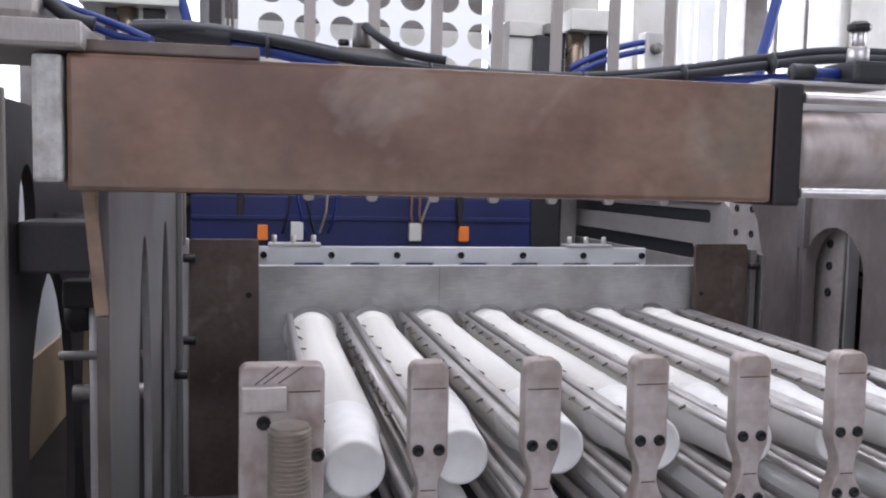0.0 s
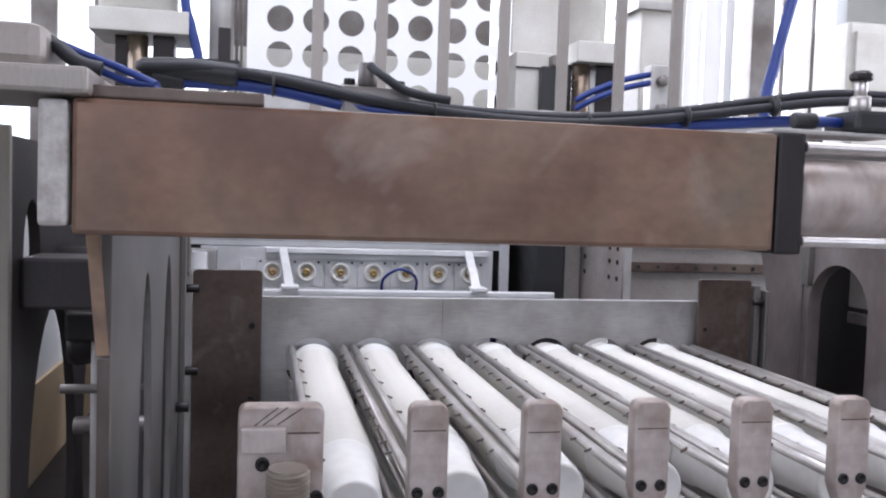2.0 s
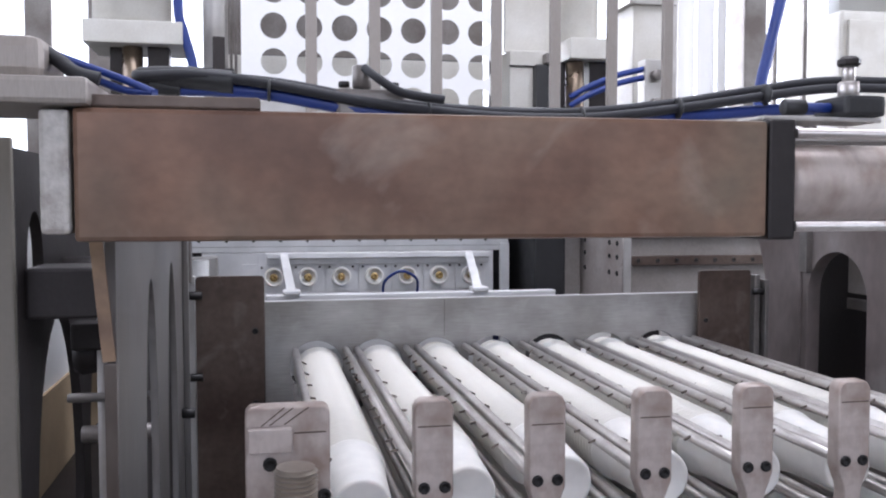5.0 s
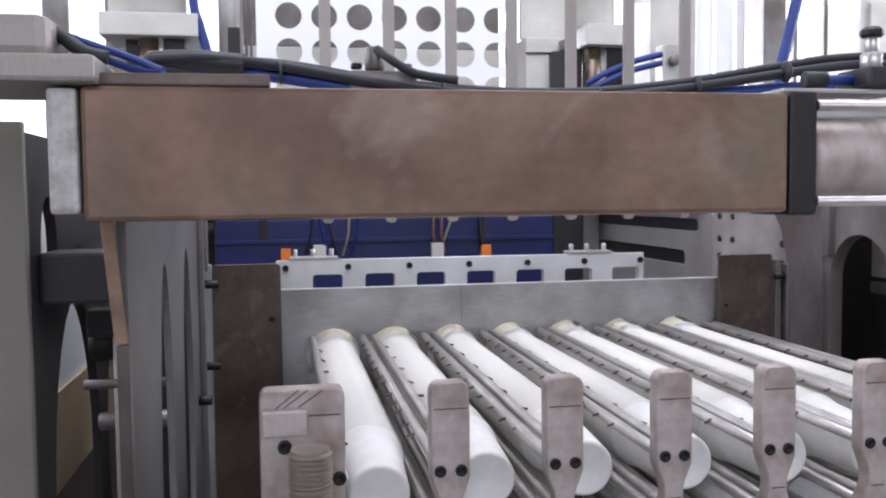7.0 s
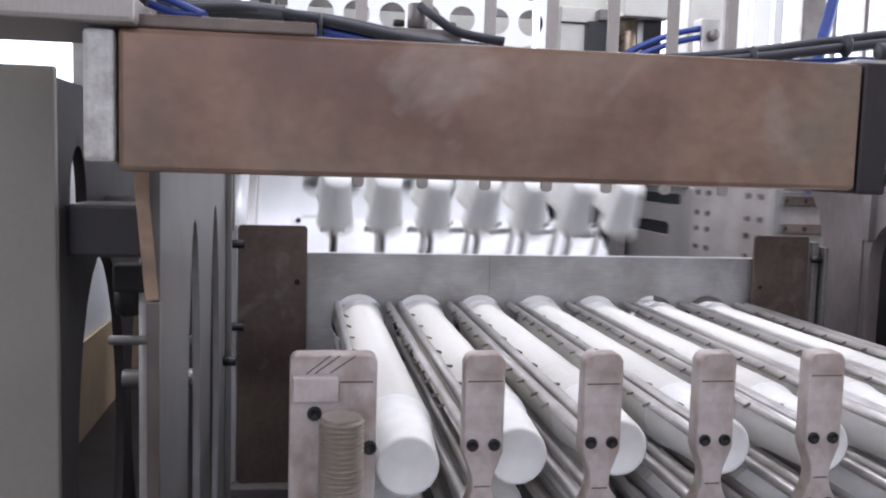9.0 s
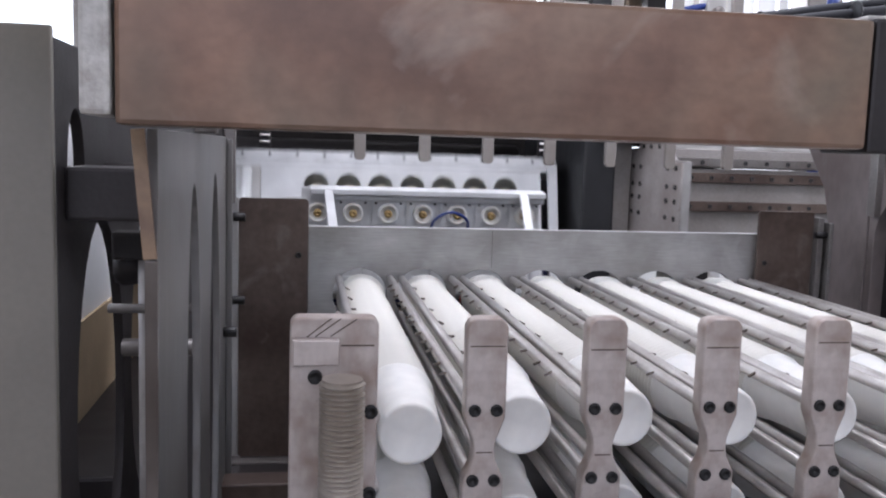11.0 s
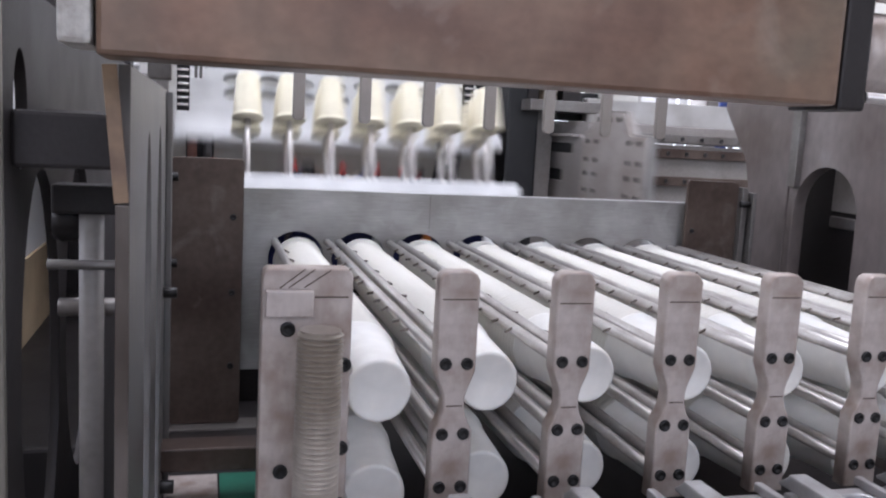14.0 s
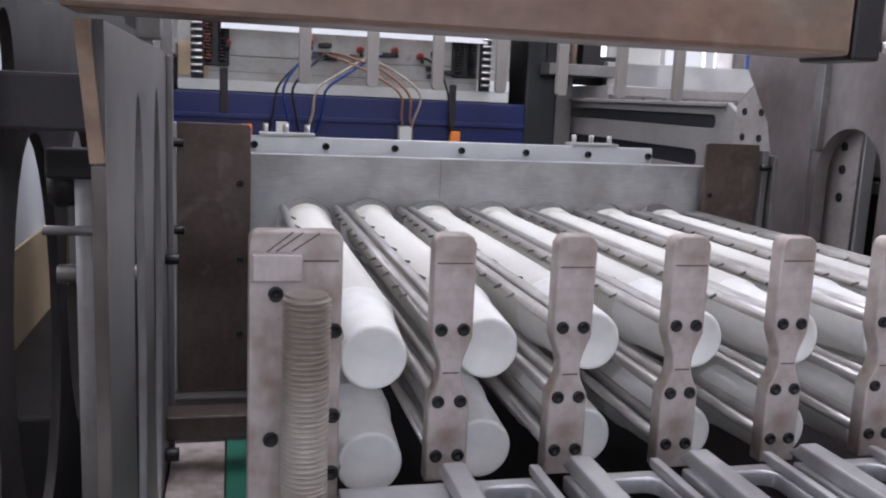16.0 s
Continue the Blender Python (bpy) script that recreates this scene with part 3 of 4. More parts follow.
def side_frames():
    t = thing("side_plate", (-0.29, 0.4, 0.2), "grey steel side plate with tall oval openings", "side plate")
    out = [(-0.085, 0.0), (0.545, 0.0), (0.545, 1.308), (-0.085, 1.308)]
    part("plate", cutout([out, circle(0.152, 0.98, 0.058, 0.275), circle(0.375, 0.98, 0.062, 0.28)], 0.009,
                         Matrix.Translation((-0.2855, 0, 0)) @ YZ), SIDE_PALE, t)
    part("edge_strip", box(B(), -0.0055, 0.0055, -0.0885, -0.0855, 0, 0.105, 0.001, pose(-0.287, 0, 1.203, 0, -5, 0)), EDGE, t, "yellowed upper edge")
    part("edge_strip", box(B(), -0.2915, -0.281, -0.0885, -0.0855, 0.3, 1.2015, 0.001), SIDE, t)
    part("rear_flange", box(B(), -0.281, -0.272, 0.535, 0.546, 0.2, 1.305, 0.002), SIDE_PALE, t)
    for y, z in ((0.5, 1.02), (0.5, 0.76)):
        part("tie_bolt", rod(B(), (-0.281, y, z), (-0.262, y, z), 0.008, 12), BOLT, t)
    t = thing("side_post", (-0.45, 0.08, 0), "grey-green painted machine post with dark oval openings", "machine post")
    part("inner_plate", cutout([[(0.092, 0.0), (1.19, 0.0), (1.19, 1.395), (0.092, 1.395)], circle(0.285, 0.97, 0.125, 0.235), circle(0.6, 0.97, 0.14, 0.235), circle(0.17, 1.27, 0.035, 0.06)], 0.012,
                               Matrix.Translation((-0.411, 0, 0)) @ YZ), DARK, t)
    # added dark plate: hides the bright hall so the oval openings stay dark
    part("dark_blind", box(B(), -0.436, -0.424, 1.195, 2.08, 0.505, 1.395, 0.002), DARK, t)
    part("front_face", box(B(), -0.62, -0.405, 0.08, 0.0915, 0, 1.405, 0.002), GREEN_GREY, t)
    part("spacer", rod(B(), (-0.405, 0.3, 1.25), (-0.3, 0.3, 1.25), 0.022, 14), DARK, t)
    part("spacer", rod(B(), (-0.405, 0.4, 1.02), (-0.3, 0.4, 1.02), 0.012, 14), STEEL, t)
    part("spacer", box(B(), -0.405, -0.3, 0.12, 0.2, 1.215, 1.27, 0.004), DARK, t)
    part("knob", lathe(B(), [(0, 0), (0.026, 0), (0.03, 0.01), (0.026, 0.03), (0.014, 0.045), (0, 0.046)], Matrix.Translation((-0.403, 0.36, 1.14)) @ pose(0, 0, 0, 0, 90, 0), 14), DARK, t)
    c = thing("guide_column", (-0.355, 0.33, 0.7), "grey painted round column between the side plates", "column")
    part("shaft", rod(B(), (-0.357, 0.33, 0.72), (-0.357, 0.33, 1.16), 0.0145, 18), PANEL, c)
    part("clamp", box(B(), -0.4, -0.322, 0.31, 0.35, 1.15, 1.185, 0.004), DARK, c)
    part("cross_rod", rod(B(), (-0.404, 0.31, 1.09), (-0.291, 0.31, 1.09), 0.006, 10), STEEL, c)
    part("foot", box(B(), -0.404, -0.3, 0.29, 0.37, 0.0, 0.72, 0.004), DARK, c)
    t = thing("white_cover", (-0.8, 2.3, 0.3), "pale blue-white sheet cover beside the forming machine", "cover")
    part("sheet", box(B(), -0.808, -0.8, 1.5, 3.2, 0.3, 1.36, 0.003), WHITE, t)
    t = thing("cardboard_panel", (-0.79, 2.2, 0.5), "tan cardboard panel leaning on the pale cover", "cardboard")
    part("panel", box(B(), -0.798, -0.788, 1.55, 2.75, 0.5, 0.78, 0.001), CARD, t)
    part("flap", box(B(), -0.796, -0.787, 1.55, 2.75, 0.30, 0.495, 0.001), DARK, t)
    t = thing("lower_cabinet", (-1.1, 0.8, 0), "dark steel cabinet beside the stacker", "cabinet")
    part("body", box(B(), -1.4, -0.9, 0.1, 1.15, 0, 1.0, 0.01), DARK, t)
    m = thing("machine_side_wall", (1.0, 0.9, 0), "stained grey-brown steel machine side wall with an arched opening", "machine wall")
    part("wall_plate", cutout([[(-0.25, 0.0), (1.12, 0.0), (1.0, 1.15), (1.03, 1.24), (1.13, 1.36), (1.13, 1.46), (-0.25, 1.46)], rounded(0.645, 0.838, 0.86, 1.238, 0.096, 10)], 0.03,
                              Matrix.Translation((1.015, 0, 0)) @ YZ), WALL_STEEL, m)
    part("seam_bar", box(B(), 0.996, 0.9995, 0.858, 0.868, 0.4, 1.45, 0.001), WALL_STEEL, m)
    g = thing("drive_housing", (1.25, 0.6, 0), "dark drive housing behind the side wall", "housing")
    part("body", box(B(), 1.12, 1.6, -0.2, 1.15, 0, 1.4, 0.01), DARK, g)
    part("slot_bar", box(B(), 1.112, 1.12, 0.6, 0.86, 1.105, 1.13, 0.003), STEEL, g)
    part("grey_lining", box(B(), 1.114, 1.12, 0.6, 0.86, 1.14, 1.4, 0.003), PANEL, g)


side_frames()

# ---- under the tray ----


def under_tray():
    t = thing("tray_base", (0.3, 0.4, 0.0), "near-black machine base under the cup tray", "machine base")
    # these boxes take DARK, whose colour holds the low light under the tray
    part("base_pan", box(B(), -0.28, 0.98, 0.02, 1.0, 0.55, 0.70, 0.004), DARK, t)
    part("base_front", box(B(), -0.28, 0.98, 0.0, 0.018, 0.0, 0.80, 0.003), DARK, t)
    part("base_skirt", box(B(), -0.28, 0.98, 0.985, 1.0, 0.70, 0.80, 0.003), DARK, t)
    c = thing("cross_tube", (-0.2, 0.5, 0.77), "rusty brown square cross tube", "tube")
    part("tube", box(B(), -0.283, -0.1, 0.48, 0.53, 0.757, 0.792, 0.003), BRACKET, c)
    part("tube_bolt", rod(B(), (-0.284, 0.47, 0.74), (-0.262, 0.47, 0.74), 0.01, 10), BOLT, c)
    part("foot", box(B(), -0.122, -0.102, 0.485, 0.525, 0.70, 0.757, 0.002), DARK, c)
    solo("green_mat", box(B(), -0.196, -0.125, 0.3, 0.6, 0.7005, 0.705, 0.001), GREEN, "green rubber mat on the machine base", "mat")
    solo("paper_sheet", box(B(), -0.278, -0.199, 0.3, 0.6, 0.7005, 0.704, 0.001), ALU_PINK, "stained pale sheet lying on the machine base", "sheet")
    # slotted plate with raised prongs
    k = thing("comb_plate", (0.3, -0.12, 0.93), "bright aluminium comb plate with slots and raised prongs", "comb plate")
    out = [(-0.1, -0.26), (0.82, -0.26), (0.82, -0.07)]
    slots = []
    for n in range(6, -1, -1):
        x = 0.007 + P * n
        # an open notch before each prong, then a closed rounded slot after it
        if n < 6:
            out += [(x + 0.1, -0.07), (x + 0.1, -0.16), (x + 0.097, -0.167), (x + 0.088, -0.167), (x + 0.085, -0.16), (x + 0.085, -0.07)]
        slots.append(rounded(x + 0.017, x + 0.066, -0.19, -0.085, 0.014))
    out += [(-0.1, -0.07)]
    part("plate", cutout([out] + slots, 0.016, Matrix.Translation((0, 0, 0.919)), 0.002), BRIGHT_WORN, k)
    for n in range(-1, 7):
        x = 0.003 + P * n
        if x < -0.09:
            continue
        wedge = B()
        box(wedge, x - 0.0105, x + 0.0105, -0.19, -0.052, 0.9275, 0.944, 0.003)
        for v in wedge.verts:
            if v.co.y > -0.06 and v.co.z > 0.936:
                v.co.y -= 0.014
        part("prong", wedge, BRIGHT_WORN, k)
        if n >= 0:
            part("rib", box(B(), x + 0.072, x + 0.081, -0.18, -0.064, 0.9275, 0.937, 0.002), BRIGHT_WORN, k)
    part("bracket", box(B(), -0.1, 0.82, -0.255, -0.22, 0.5, 0.9105, 0.003), STEEL, k)


under_tray()

# ---- fingers above the plate ----


def fingers():
    t = thing("finger_rail", (0.3, 0.83, 1.52), "long aluminium rail that carries flat stripper fingers", "rail")
    part("rail", box(B(), -0.3, 1.0, 0.823, 0.85, 1.505, 1.53, 0.002), ALU, t)
    for k in range(7):
        x = -0.066 + k * P
        part("finger", cutout([rounded(x - 0.0105, x + 0.0105, 1.276, 2.3, 0.008)], 0.012, Matrix.Translation((0, 0.816, 0)) @ XZ, 0.001), FINGER, t)
    for x in (-0.31, 0.985):
        part("upright", box(B(), x, x + 0.02, 0.824, 0.849, 1.19, 1.505, 0.002), STEEL, t)


fingers()

# ---- forming machine behind ----


def forming_machine():
    f = thing("machine_frame", (0.3, 2.9, 0), "dark forming machine frame with black rollers", "machine frame")
    part("back_panel", box(B(), -1.0, 1.0, 3.25, 3.3, 0.0, 1.75, 0.004), DARK, f)
    part("bed", box(B(), -0.9, 1.6, 1.3, 3.2, 0.0, 0.5, 0.01), DARK, f)
    part("left_wall", box(B(), -1.15, -0.95, 1.2, 3.2, 0.0, 1.3, 0.01), DARK, f)
    part("shroud", box(B(), 0.84, 0.962, 2.3, 3.2, 0.0, 1.5, 0.01), BLACK, f)
    for z, y, r in ((1.46, 2.95, 0.075), (1.28, 3.05, 0.05)):
        part("roller", rod(B(), (-0.68, y, z), (0.77, y, z), r, 24), DARK, f)
    part("roller_rail", box(B(), -0.68, 0.77, 2.98, 3.0, 1.19, 1.22, 0.003), DARK, f)
    for n in range(7):
        part("valve", rod(B(), (-0.5 + n * 0.17, 2.9, 1.2), (-0.42 + n * 0.17, 2.9, 1.205), 0.022, 12), (STEEL, HOSE_BLUE, ALU)[n % 3], f)
    for x in (-0.30, 0.66):
        ch = thing("roller_chain", (x, 2.2, 1.5), "black drive chain hanging before the mould", "chain", "chains")
        for n in range(18):
            part("link", box(B(), x - 0.014, x + 0.014, 2.2, 2.216, 1.30 + n * 0.022, 1.318 + n * 0.022, 0.003), BLACK, ch)
            part("roller_pin", rod(B(), (x - 0.017, 2.197, 1.309 + n * 0.022), (x + 0.017, 2.197, 1.309 + n * 0.022), 0.004, 8), ROD, ch)
        part("hanger", box(B(), x - 0.02, x + 0.02, 2.2165, 2.225, 1.29, 1.9, 0.002), DARK, ch)
    p = thing("grey_pillar", (1.0, 2.38, 0), "pale grey machine pillar with a black box", "pillar")
    part("post", box(B(), 0.968, 1.04, 2.35, 2.42, 0.5, 1.52, 0.004), PANEL, p)
    part("upper_box", box(B(), 1.06, 1.22, 2.36, 2.5, 1.334, 1.44, 0.004), BLACK, p)
    part("box_line", box(B(), 1.08, 1.21, 2.354, 2.359, 1.39, 1.395), PANEL, p)
    q = thing("roller_conveyor", (1.4, 2.2, 1.0), "pale conveyor bed with bolted rails", "conveyor")
    part("bed", box(B(), 1.08, 2.1, 2.12, 2.6, 1.266, 1.33, 0.004), PANEL, q)
    part("rail", box(B(), 1.08, 2.1, 2.09, 2.118, 1.27, 1.30, 0.003), STEEL, q)
    part("guard", box(B(), 1.15, 2.1, 2.3, 2.34, 1.332, 1.42, 0.004), ALU, q)
    part("leg", box(B(), 1.2, 1.3, 2.2, 2.3, 0.5, 1.265, 0.004), DARK, q)
    part("side_band", box(B(), 1.12, 1.9, 2.11, 2.13, 1.0, 1.262, 0.003), PANEL, q)
    for z in (1.215, 1.115):
        part("side_rail", box(B(), 1.12, 1.9, 2.085, 2.108, z, z + 0.034, 0.003), BRACKET, q)
        for n in range(7):
            part("rail_screw", bolt(B(), (1.16 + 0.075 * n, 2.085, z + 0.017), (0, -1, 0), 0.008, 0.004, 8), BOLT, q)
    for n in range(8):
        part("rail_screw", bolt(B(), (1.12 + 0.08 * n, 2.09, 1.285), (0, -1, 0), 0.008, 0.004, 8), BOLT, q)
    # die set above: platens, guide columns, boxes
    for x0, x1, name in ((-0.73, -0.415, "left"), (0.94, 1.12, "right")):
        d = thing("die_set", ((x0 + x1) / 2, 2.25, 1.4), "white upper platen on a brass-bushed guide column", "die set", "die sets")
        part("platen", box(B(), x0, x1, 2.2, 2.5, 1.865, 1.94, 0.004), CREAM, d)
        part("cylinder", rod(B(), ((x0 + x1) / 2 - 0.02, 2.35, 1.94), ((x0 + x1) / 2 - 0.02, 2.35, 2.6), 0.13 if x0 < 0 else 0.085, 28), CREAM, d)
        xc = x0 + (0.145 if x0 < 0 else 0.045)
        part("column", rod(B(), (xc, 2.28, 1.4), (xc, 2.28, 1.865), 0.034, 20), COLUMN, d)
        part("dark_post", box(B(), xc + 0.05, xc + 0.12, 2.26, 2.34, 1.4, 1.865, 0.003), DARK, d)
        part("dark_post", box(B(), xc - 0.075, xc - 0.032, 2.29, 2.34, 1.4, 1.865, 0.003), DARK, d)
        part("lower_platen", box(B(), x0 - 0.05, x1 + 0.05, 2.2, 2.5, 1.36, 1.4, 0.004), STEEL, d)
    c = thing("steel_column", (-0.3, 2.3, 0), "tall polished steel column with thin rods", "column")
    part("shaft", rod(B(), (-0.315, 2.32, 1.55), (-0.315, 2.32, 2.7), 0.042, 24), ALU, c)
    for x in (-0.262, -0.246):
        part("thin_rod", rod(B(), (x, 2.3, 1.4), (x, 2.3, 2.7), 0.005, 10), STEEL, c)
    part("bracket", box(B(), -0.42, -0.25, 2.22, 2.26, 1.78, 1.795, 0.003), BLACK, c)
    solo("air_hose", tube(B(), [(-0.42, 2.22, 2.3), (-0.43, 2.22, 2.0), (-0.41, 2.22, 1.9), (-0.385, 2.22, 1.8), (-0.38, 2.22, 1.7)], 0.016), HOSE_BLUE, "blue air hose hanging beside the column", "air hose", "blue air hoses")
    k = thing("control_box", (0.8, 2.3, 1.4), "pale metal control box under a blank panel", "control box")
    part("case", box(B(), 0.725, 0.87, 2.25, 2.45, 1.5, 1.895, 0.004), CREAM, k)
    part("lid_line", box(B(), 0.724, 0.871, 2.246, 2.25, 1.835, 1.841), DARK, k)
    part("back_sheet", box(B(), 0.725, 0.92, 2.32, 2.34, 1.9, 2.5, 0.003), CREAM, k)
    part("motor", box(B(), 0.81, 0.9, 2.2, 2.245, 1.5, 1.84, 0.006), BLACK, k)
    part("sensor", box(B(), 0.845, 0.885, 2.19, 2.24, 1.842, 1.88, 0.004), STEEL, k)
    for n in range(2):
        solo("air_hose", tube(B(), [(0.93, 2.18, 1.69 + 0.03 * n), (1.0, 2.16, 1.73 + 0.03 * n), (1.1, 2.15, 1.77 + 0.03 * n), (1.2, 2.15, 1.795 + 0.03 * n)], 0.011), HOSE_BLUE, "blue air hose leading to a fitting", "air hose", "blue air hoses")
    q = thing("hose_fitting", (1.23, 2.15, 1.75), "grey multi-port hose fitting", "fitting")
    part("body", box(B(), 1.2, 1.27, 2.13, 2.2, 1.68, 1.86, 0.006), ALU, q)
    for z in (1.7, 1.8):
        part("port", rod(B(), (1.235, 2.1, z), (1.235, 2.131, z), 0.02, 12), STEEL, q)
    b = thing("beige_column", (1.3, 2.35, 0), "broad beige machine column", "column")
    part("column", box(B(), 1.225, 1.36, 2.3, 2.5, 0.5, 2.8, 0.006), CREAM, b)
    part("cap", box(B(), 1.2, 1.39, 2.28, 2.52, 2.09, 2.12, 0.004), ALU, b)
    for x0, x1, y, mt, words in ((1.9, 2.2, 3.9, ALU, "grey metal column by the window"), (2.62, 2.76, 3.9, STEEL, "grey steel column by the window"), (-1.32, -1.19, 3.9, STEEL, "grey steel column by the window"), (-1.02, -0.9, 3.9, STEEL, "grey steel column by the window")):
        solo("window_column", box(B(), x0, x1, y, y + 0.2, 0, 5.0, 0.01), mt, words, "column", "columns by the windows")
    for n in range(5):
        x = 2.24 + 0.065 * n
        solo("curtain_strip", box(B(), x, x + 0.055, 4.0 + 0.02 * (n % 2), 4.006 + 0.02 * (n % 2), 0.4, 4.4, 0, ), WHITE, "white hanging plastic curtain strip", "curtain strip", "curtain strips")
    solo("air_hose", tube(B(), [(2.62, 3.3, 2.9), (2.5, 3.3, 2.5), (2.4, 3.3, 2.1), (2.36, 3.3, 1.9), (2.36, 3.3, 1.5), (2.36, 3.3, 0.0)], 0.03), HOSE_BLUE, "thick blue hose before the window", "air hose", "blue air hoses")
    for x in (2.9, 3.1):
        solo("window_bar", box(B(), x, x + 0.025, 4.05, 4.08, 0.0, 5.0, 0.002), STEEL, "thin upright window bar", "bar", "window bars")
    w = thing("white_cabinet", (3.6, 4.0, 0), "pale grey cabinet beside the window", "cabinet")
    part("body", box(B(), 3.25, 4.4, 3.9, 4.5, 0, 2.5, 0.02), CREAM, w)
    d = part("door", box(B(), 3.29, 3.83, 3.88, 3.899, 0.1, 2.44, 0.006), CREAM, w)
    part("handle", box(B(), 3.77, 3.8, 3.86, 3.879, 1.2, 1.4, 0.004), DARK, d)


forming_machine()

# ---- sliding carriage beside the carrier, its origin at the first screw column ----


def carriage():
    t = thing("slide_carriage", (0, 0, 0), "pale stained sliding cheek plate with two long slots and screws", "carriage")
    out = [(-0.44, 0.9), (1.4, 0.9), (1.4, 1.284), (0.1, 1.284), (0.055, 1.26), (0.05, 1.29), (-0.075, 1.368), (-0.27, 1.362), (-0.335, 1.29), (-0.44, 1.288)]
    part("cheek", cutout([out, rounded(0.15, 1.36, 1.214, 1.25, 0.017), rounded(0.235, 1.36, 1.108, 1.152, 0.02)], 0.016, Matrix.Translation((1.063, 0, 0)) @ YZ, 0.002), PANEL, t)
    # added black sheet: the darkness behind the slots is put in as colour
    part("slot_dark_sheet", box(B(), 1.0725, 1.0755, 0.12, 1.39, 1.0, 1.27), BLACK, t)
    part("bolted_plate", cutout([[(-0.43, 0.95), (0.045, 0.95), (0.04, 1.27), (-0.075, 1.36), (-0.265, 1.354), (-0.325, 1.282), (-0.43, 1.28)]], 0.008, Matrix.Translation((1.0505, 0, 0)) @ YZ, 0.001), PANEL_PALE, t, "pale bolted plate")
    for y in (0.0, -0.072, -0.315, -0.385):
        for z in (1.262, 1.2, 1.152, 1.095):
            part("screw", bolt(B(), (1.047, y, z), (-1, 0, 0), 0.0095, 0.004, 10), BOLT, t)
    for y in (-0.09, -0.16, -0.235):
        part("screw", bolt(B(), (1.047, y, 1.335), (-1, 0, 0), 0.0095, 0.004, 10), BOLT, t)
    part("edge_cap", box(B(), 1.045, 1.071, -0.448, -0.442, 0.9, 1.286, 0.001), ALU, t, "bright machined edge")
    part("top_ledge", box(B(), 1.03, 1.0545, 0.1, 1.39, 1.272, 1.282, 0.002), PANEL, t)
    return t


CARRIAGE = carriage()

# ---- transfer carrier, drawn with its pins pointing at the stacks ----
# its own origin: middle of the two pin rows on the plate


def carrier():
    t = thing("transfer_carrier", (0, 0, 0), "aluminium ladder frame with two rows of cream pick-up plugs on rods", "transfer carrier")
    wins = [rounded(-0.355 + k * P - 0.034, -0.355 + k * P + 0.034, 0.142, 0.178, 0.008) for k in range(7)]
    part("frame_plate", cutout([[(-0.47, -0.1), (0.412, -0.1), (0.412, 0.212), (-0.47, 0.212)]] + wins, 0.02, XZ), BRIGHT, t)
    for k in range(7):
        part("screw", bolt(B(), (-0.45 + k * 0.142, -0.01, 0.195), (0, -1, 0), 0.0075, 0.006), BOLT, t)
        for s in (1, -1):
            x, z = -0.36 + k * P, s * 0.055
            part("pin", rod(B(), (x, -0.008, z), (x, -0.215, z), 0.0085), ROD, t)
            prof = [(0, 0), (0.026, 0), (0.031, 0.003), (0.033, 0.01), (0.0415, 0.12), (0.0415, 0.128), (0.045, 0.13), (0.045, 0.136), (0.012, 0.137), (0.0, 0.137)]
            part("plug", lathe(B(), prof, Matrix.Translation((x, -0.337, z)) @ pose(0, 0, 0, -90, 0, 0), 24), PLUG, t)
            part("pad", box(B(), x - 0.055, x + 0.055, 0.0105, 0.017, z - (0.085 if s < 0 else 0.053), z + 0.053, 0.001), BRIGHT, t)
            boss = part("boss", lathe(B(), [(0, 0), (0.033, 0), (0.034, 0.002), (0.034, 0.016), (0.031, 0.018), (0.026, 0.018), (0.025, 0.006), (0, 0.006)],
                                      Matrix.Translation((x, 0.0165, z)) @ pose(0, 0, 0, -90, 0, 0), 24), CUP, t)
            part("nozzle", lathe(B(), [(0, 0), (0.014, 0), (0.014, 0.012), (0.008, 0.016), (0.005, 0.016), (0.005, 0.01), (0, 0.01)],
                                 Matrix.Translation((x, 0.0225, z)) @ pose(0, 0, 0, -90, 0, 0), 14), BRASS, boss, "brass nozzle")
            for dx in (-0.042, 0.042):
                part("pad_screw", bolt(B(), (x + dx, 0.017, z - 0.035), (0, 1, 0), 0.0045, 0.003, 8), BOLT, t)
    # the top edge carries clamps with short screws
    for x0 in (-0.44, 0.22):
        cl = part("clamp", box(B(), x0, x0 + 0.11, -0.012, 0.03, 0.2125, 0.219, 0.001), ALU, t)
        for dx in (0.012, 0.052, 0.095):
            part("clamp_screw", rod(B(), (x0 + dx, 0.006, 0.2185), (x0 + dx, 0.006, 0.236), 0.0055, 10), ROD, cl)
    part("rear_bar", box(B(), -0.385, 0.425, 0.034, 0.056, -0.142, -0.124, 0.002), BRIGHT, t)
    part("rear_web", box(B(), -0.385, 0.425, -0.01, 0.033, -0.142, -0.1005, 0.002), BRIGHT, t)
    # push frame: two arms lead back to a long slide bar
    part("slide_bar", box(B(), -0.389, 0.49, 0.59, 0.62, -0.062, -0.045, 0.003), BRIGHT, t)
    for xa, xb in ((-0.325, -0.315), (0.345, 0.25)):
        n0, n1 = Vector((xa, 0.058, -0.133)), Vector((xb, 0.59, -0.06))
        part("arm", box(B(), -0.014, 0.014, -0.008, 0.008, 0, (n1 - n0).length, 0.002, along(n0, n1)), BRIGHT, t)
        part("arm_foot", box(B(), xb - 0.025, xb + 0.025, 0.575, 0.63, -0.075, -0.0625, 0.003), BRIGHT, t)
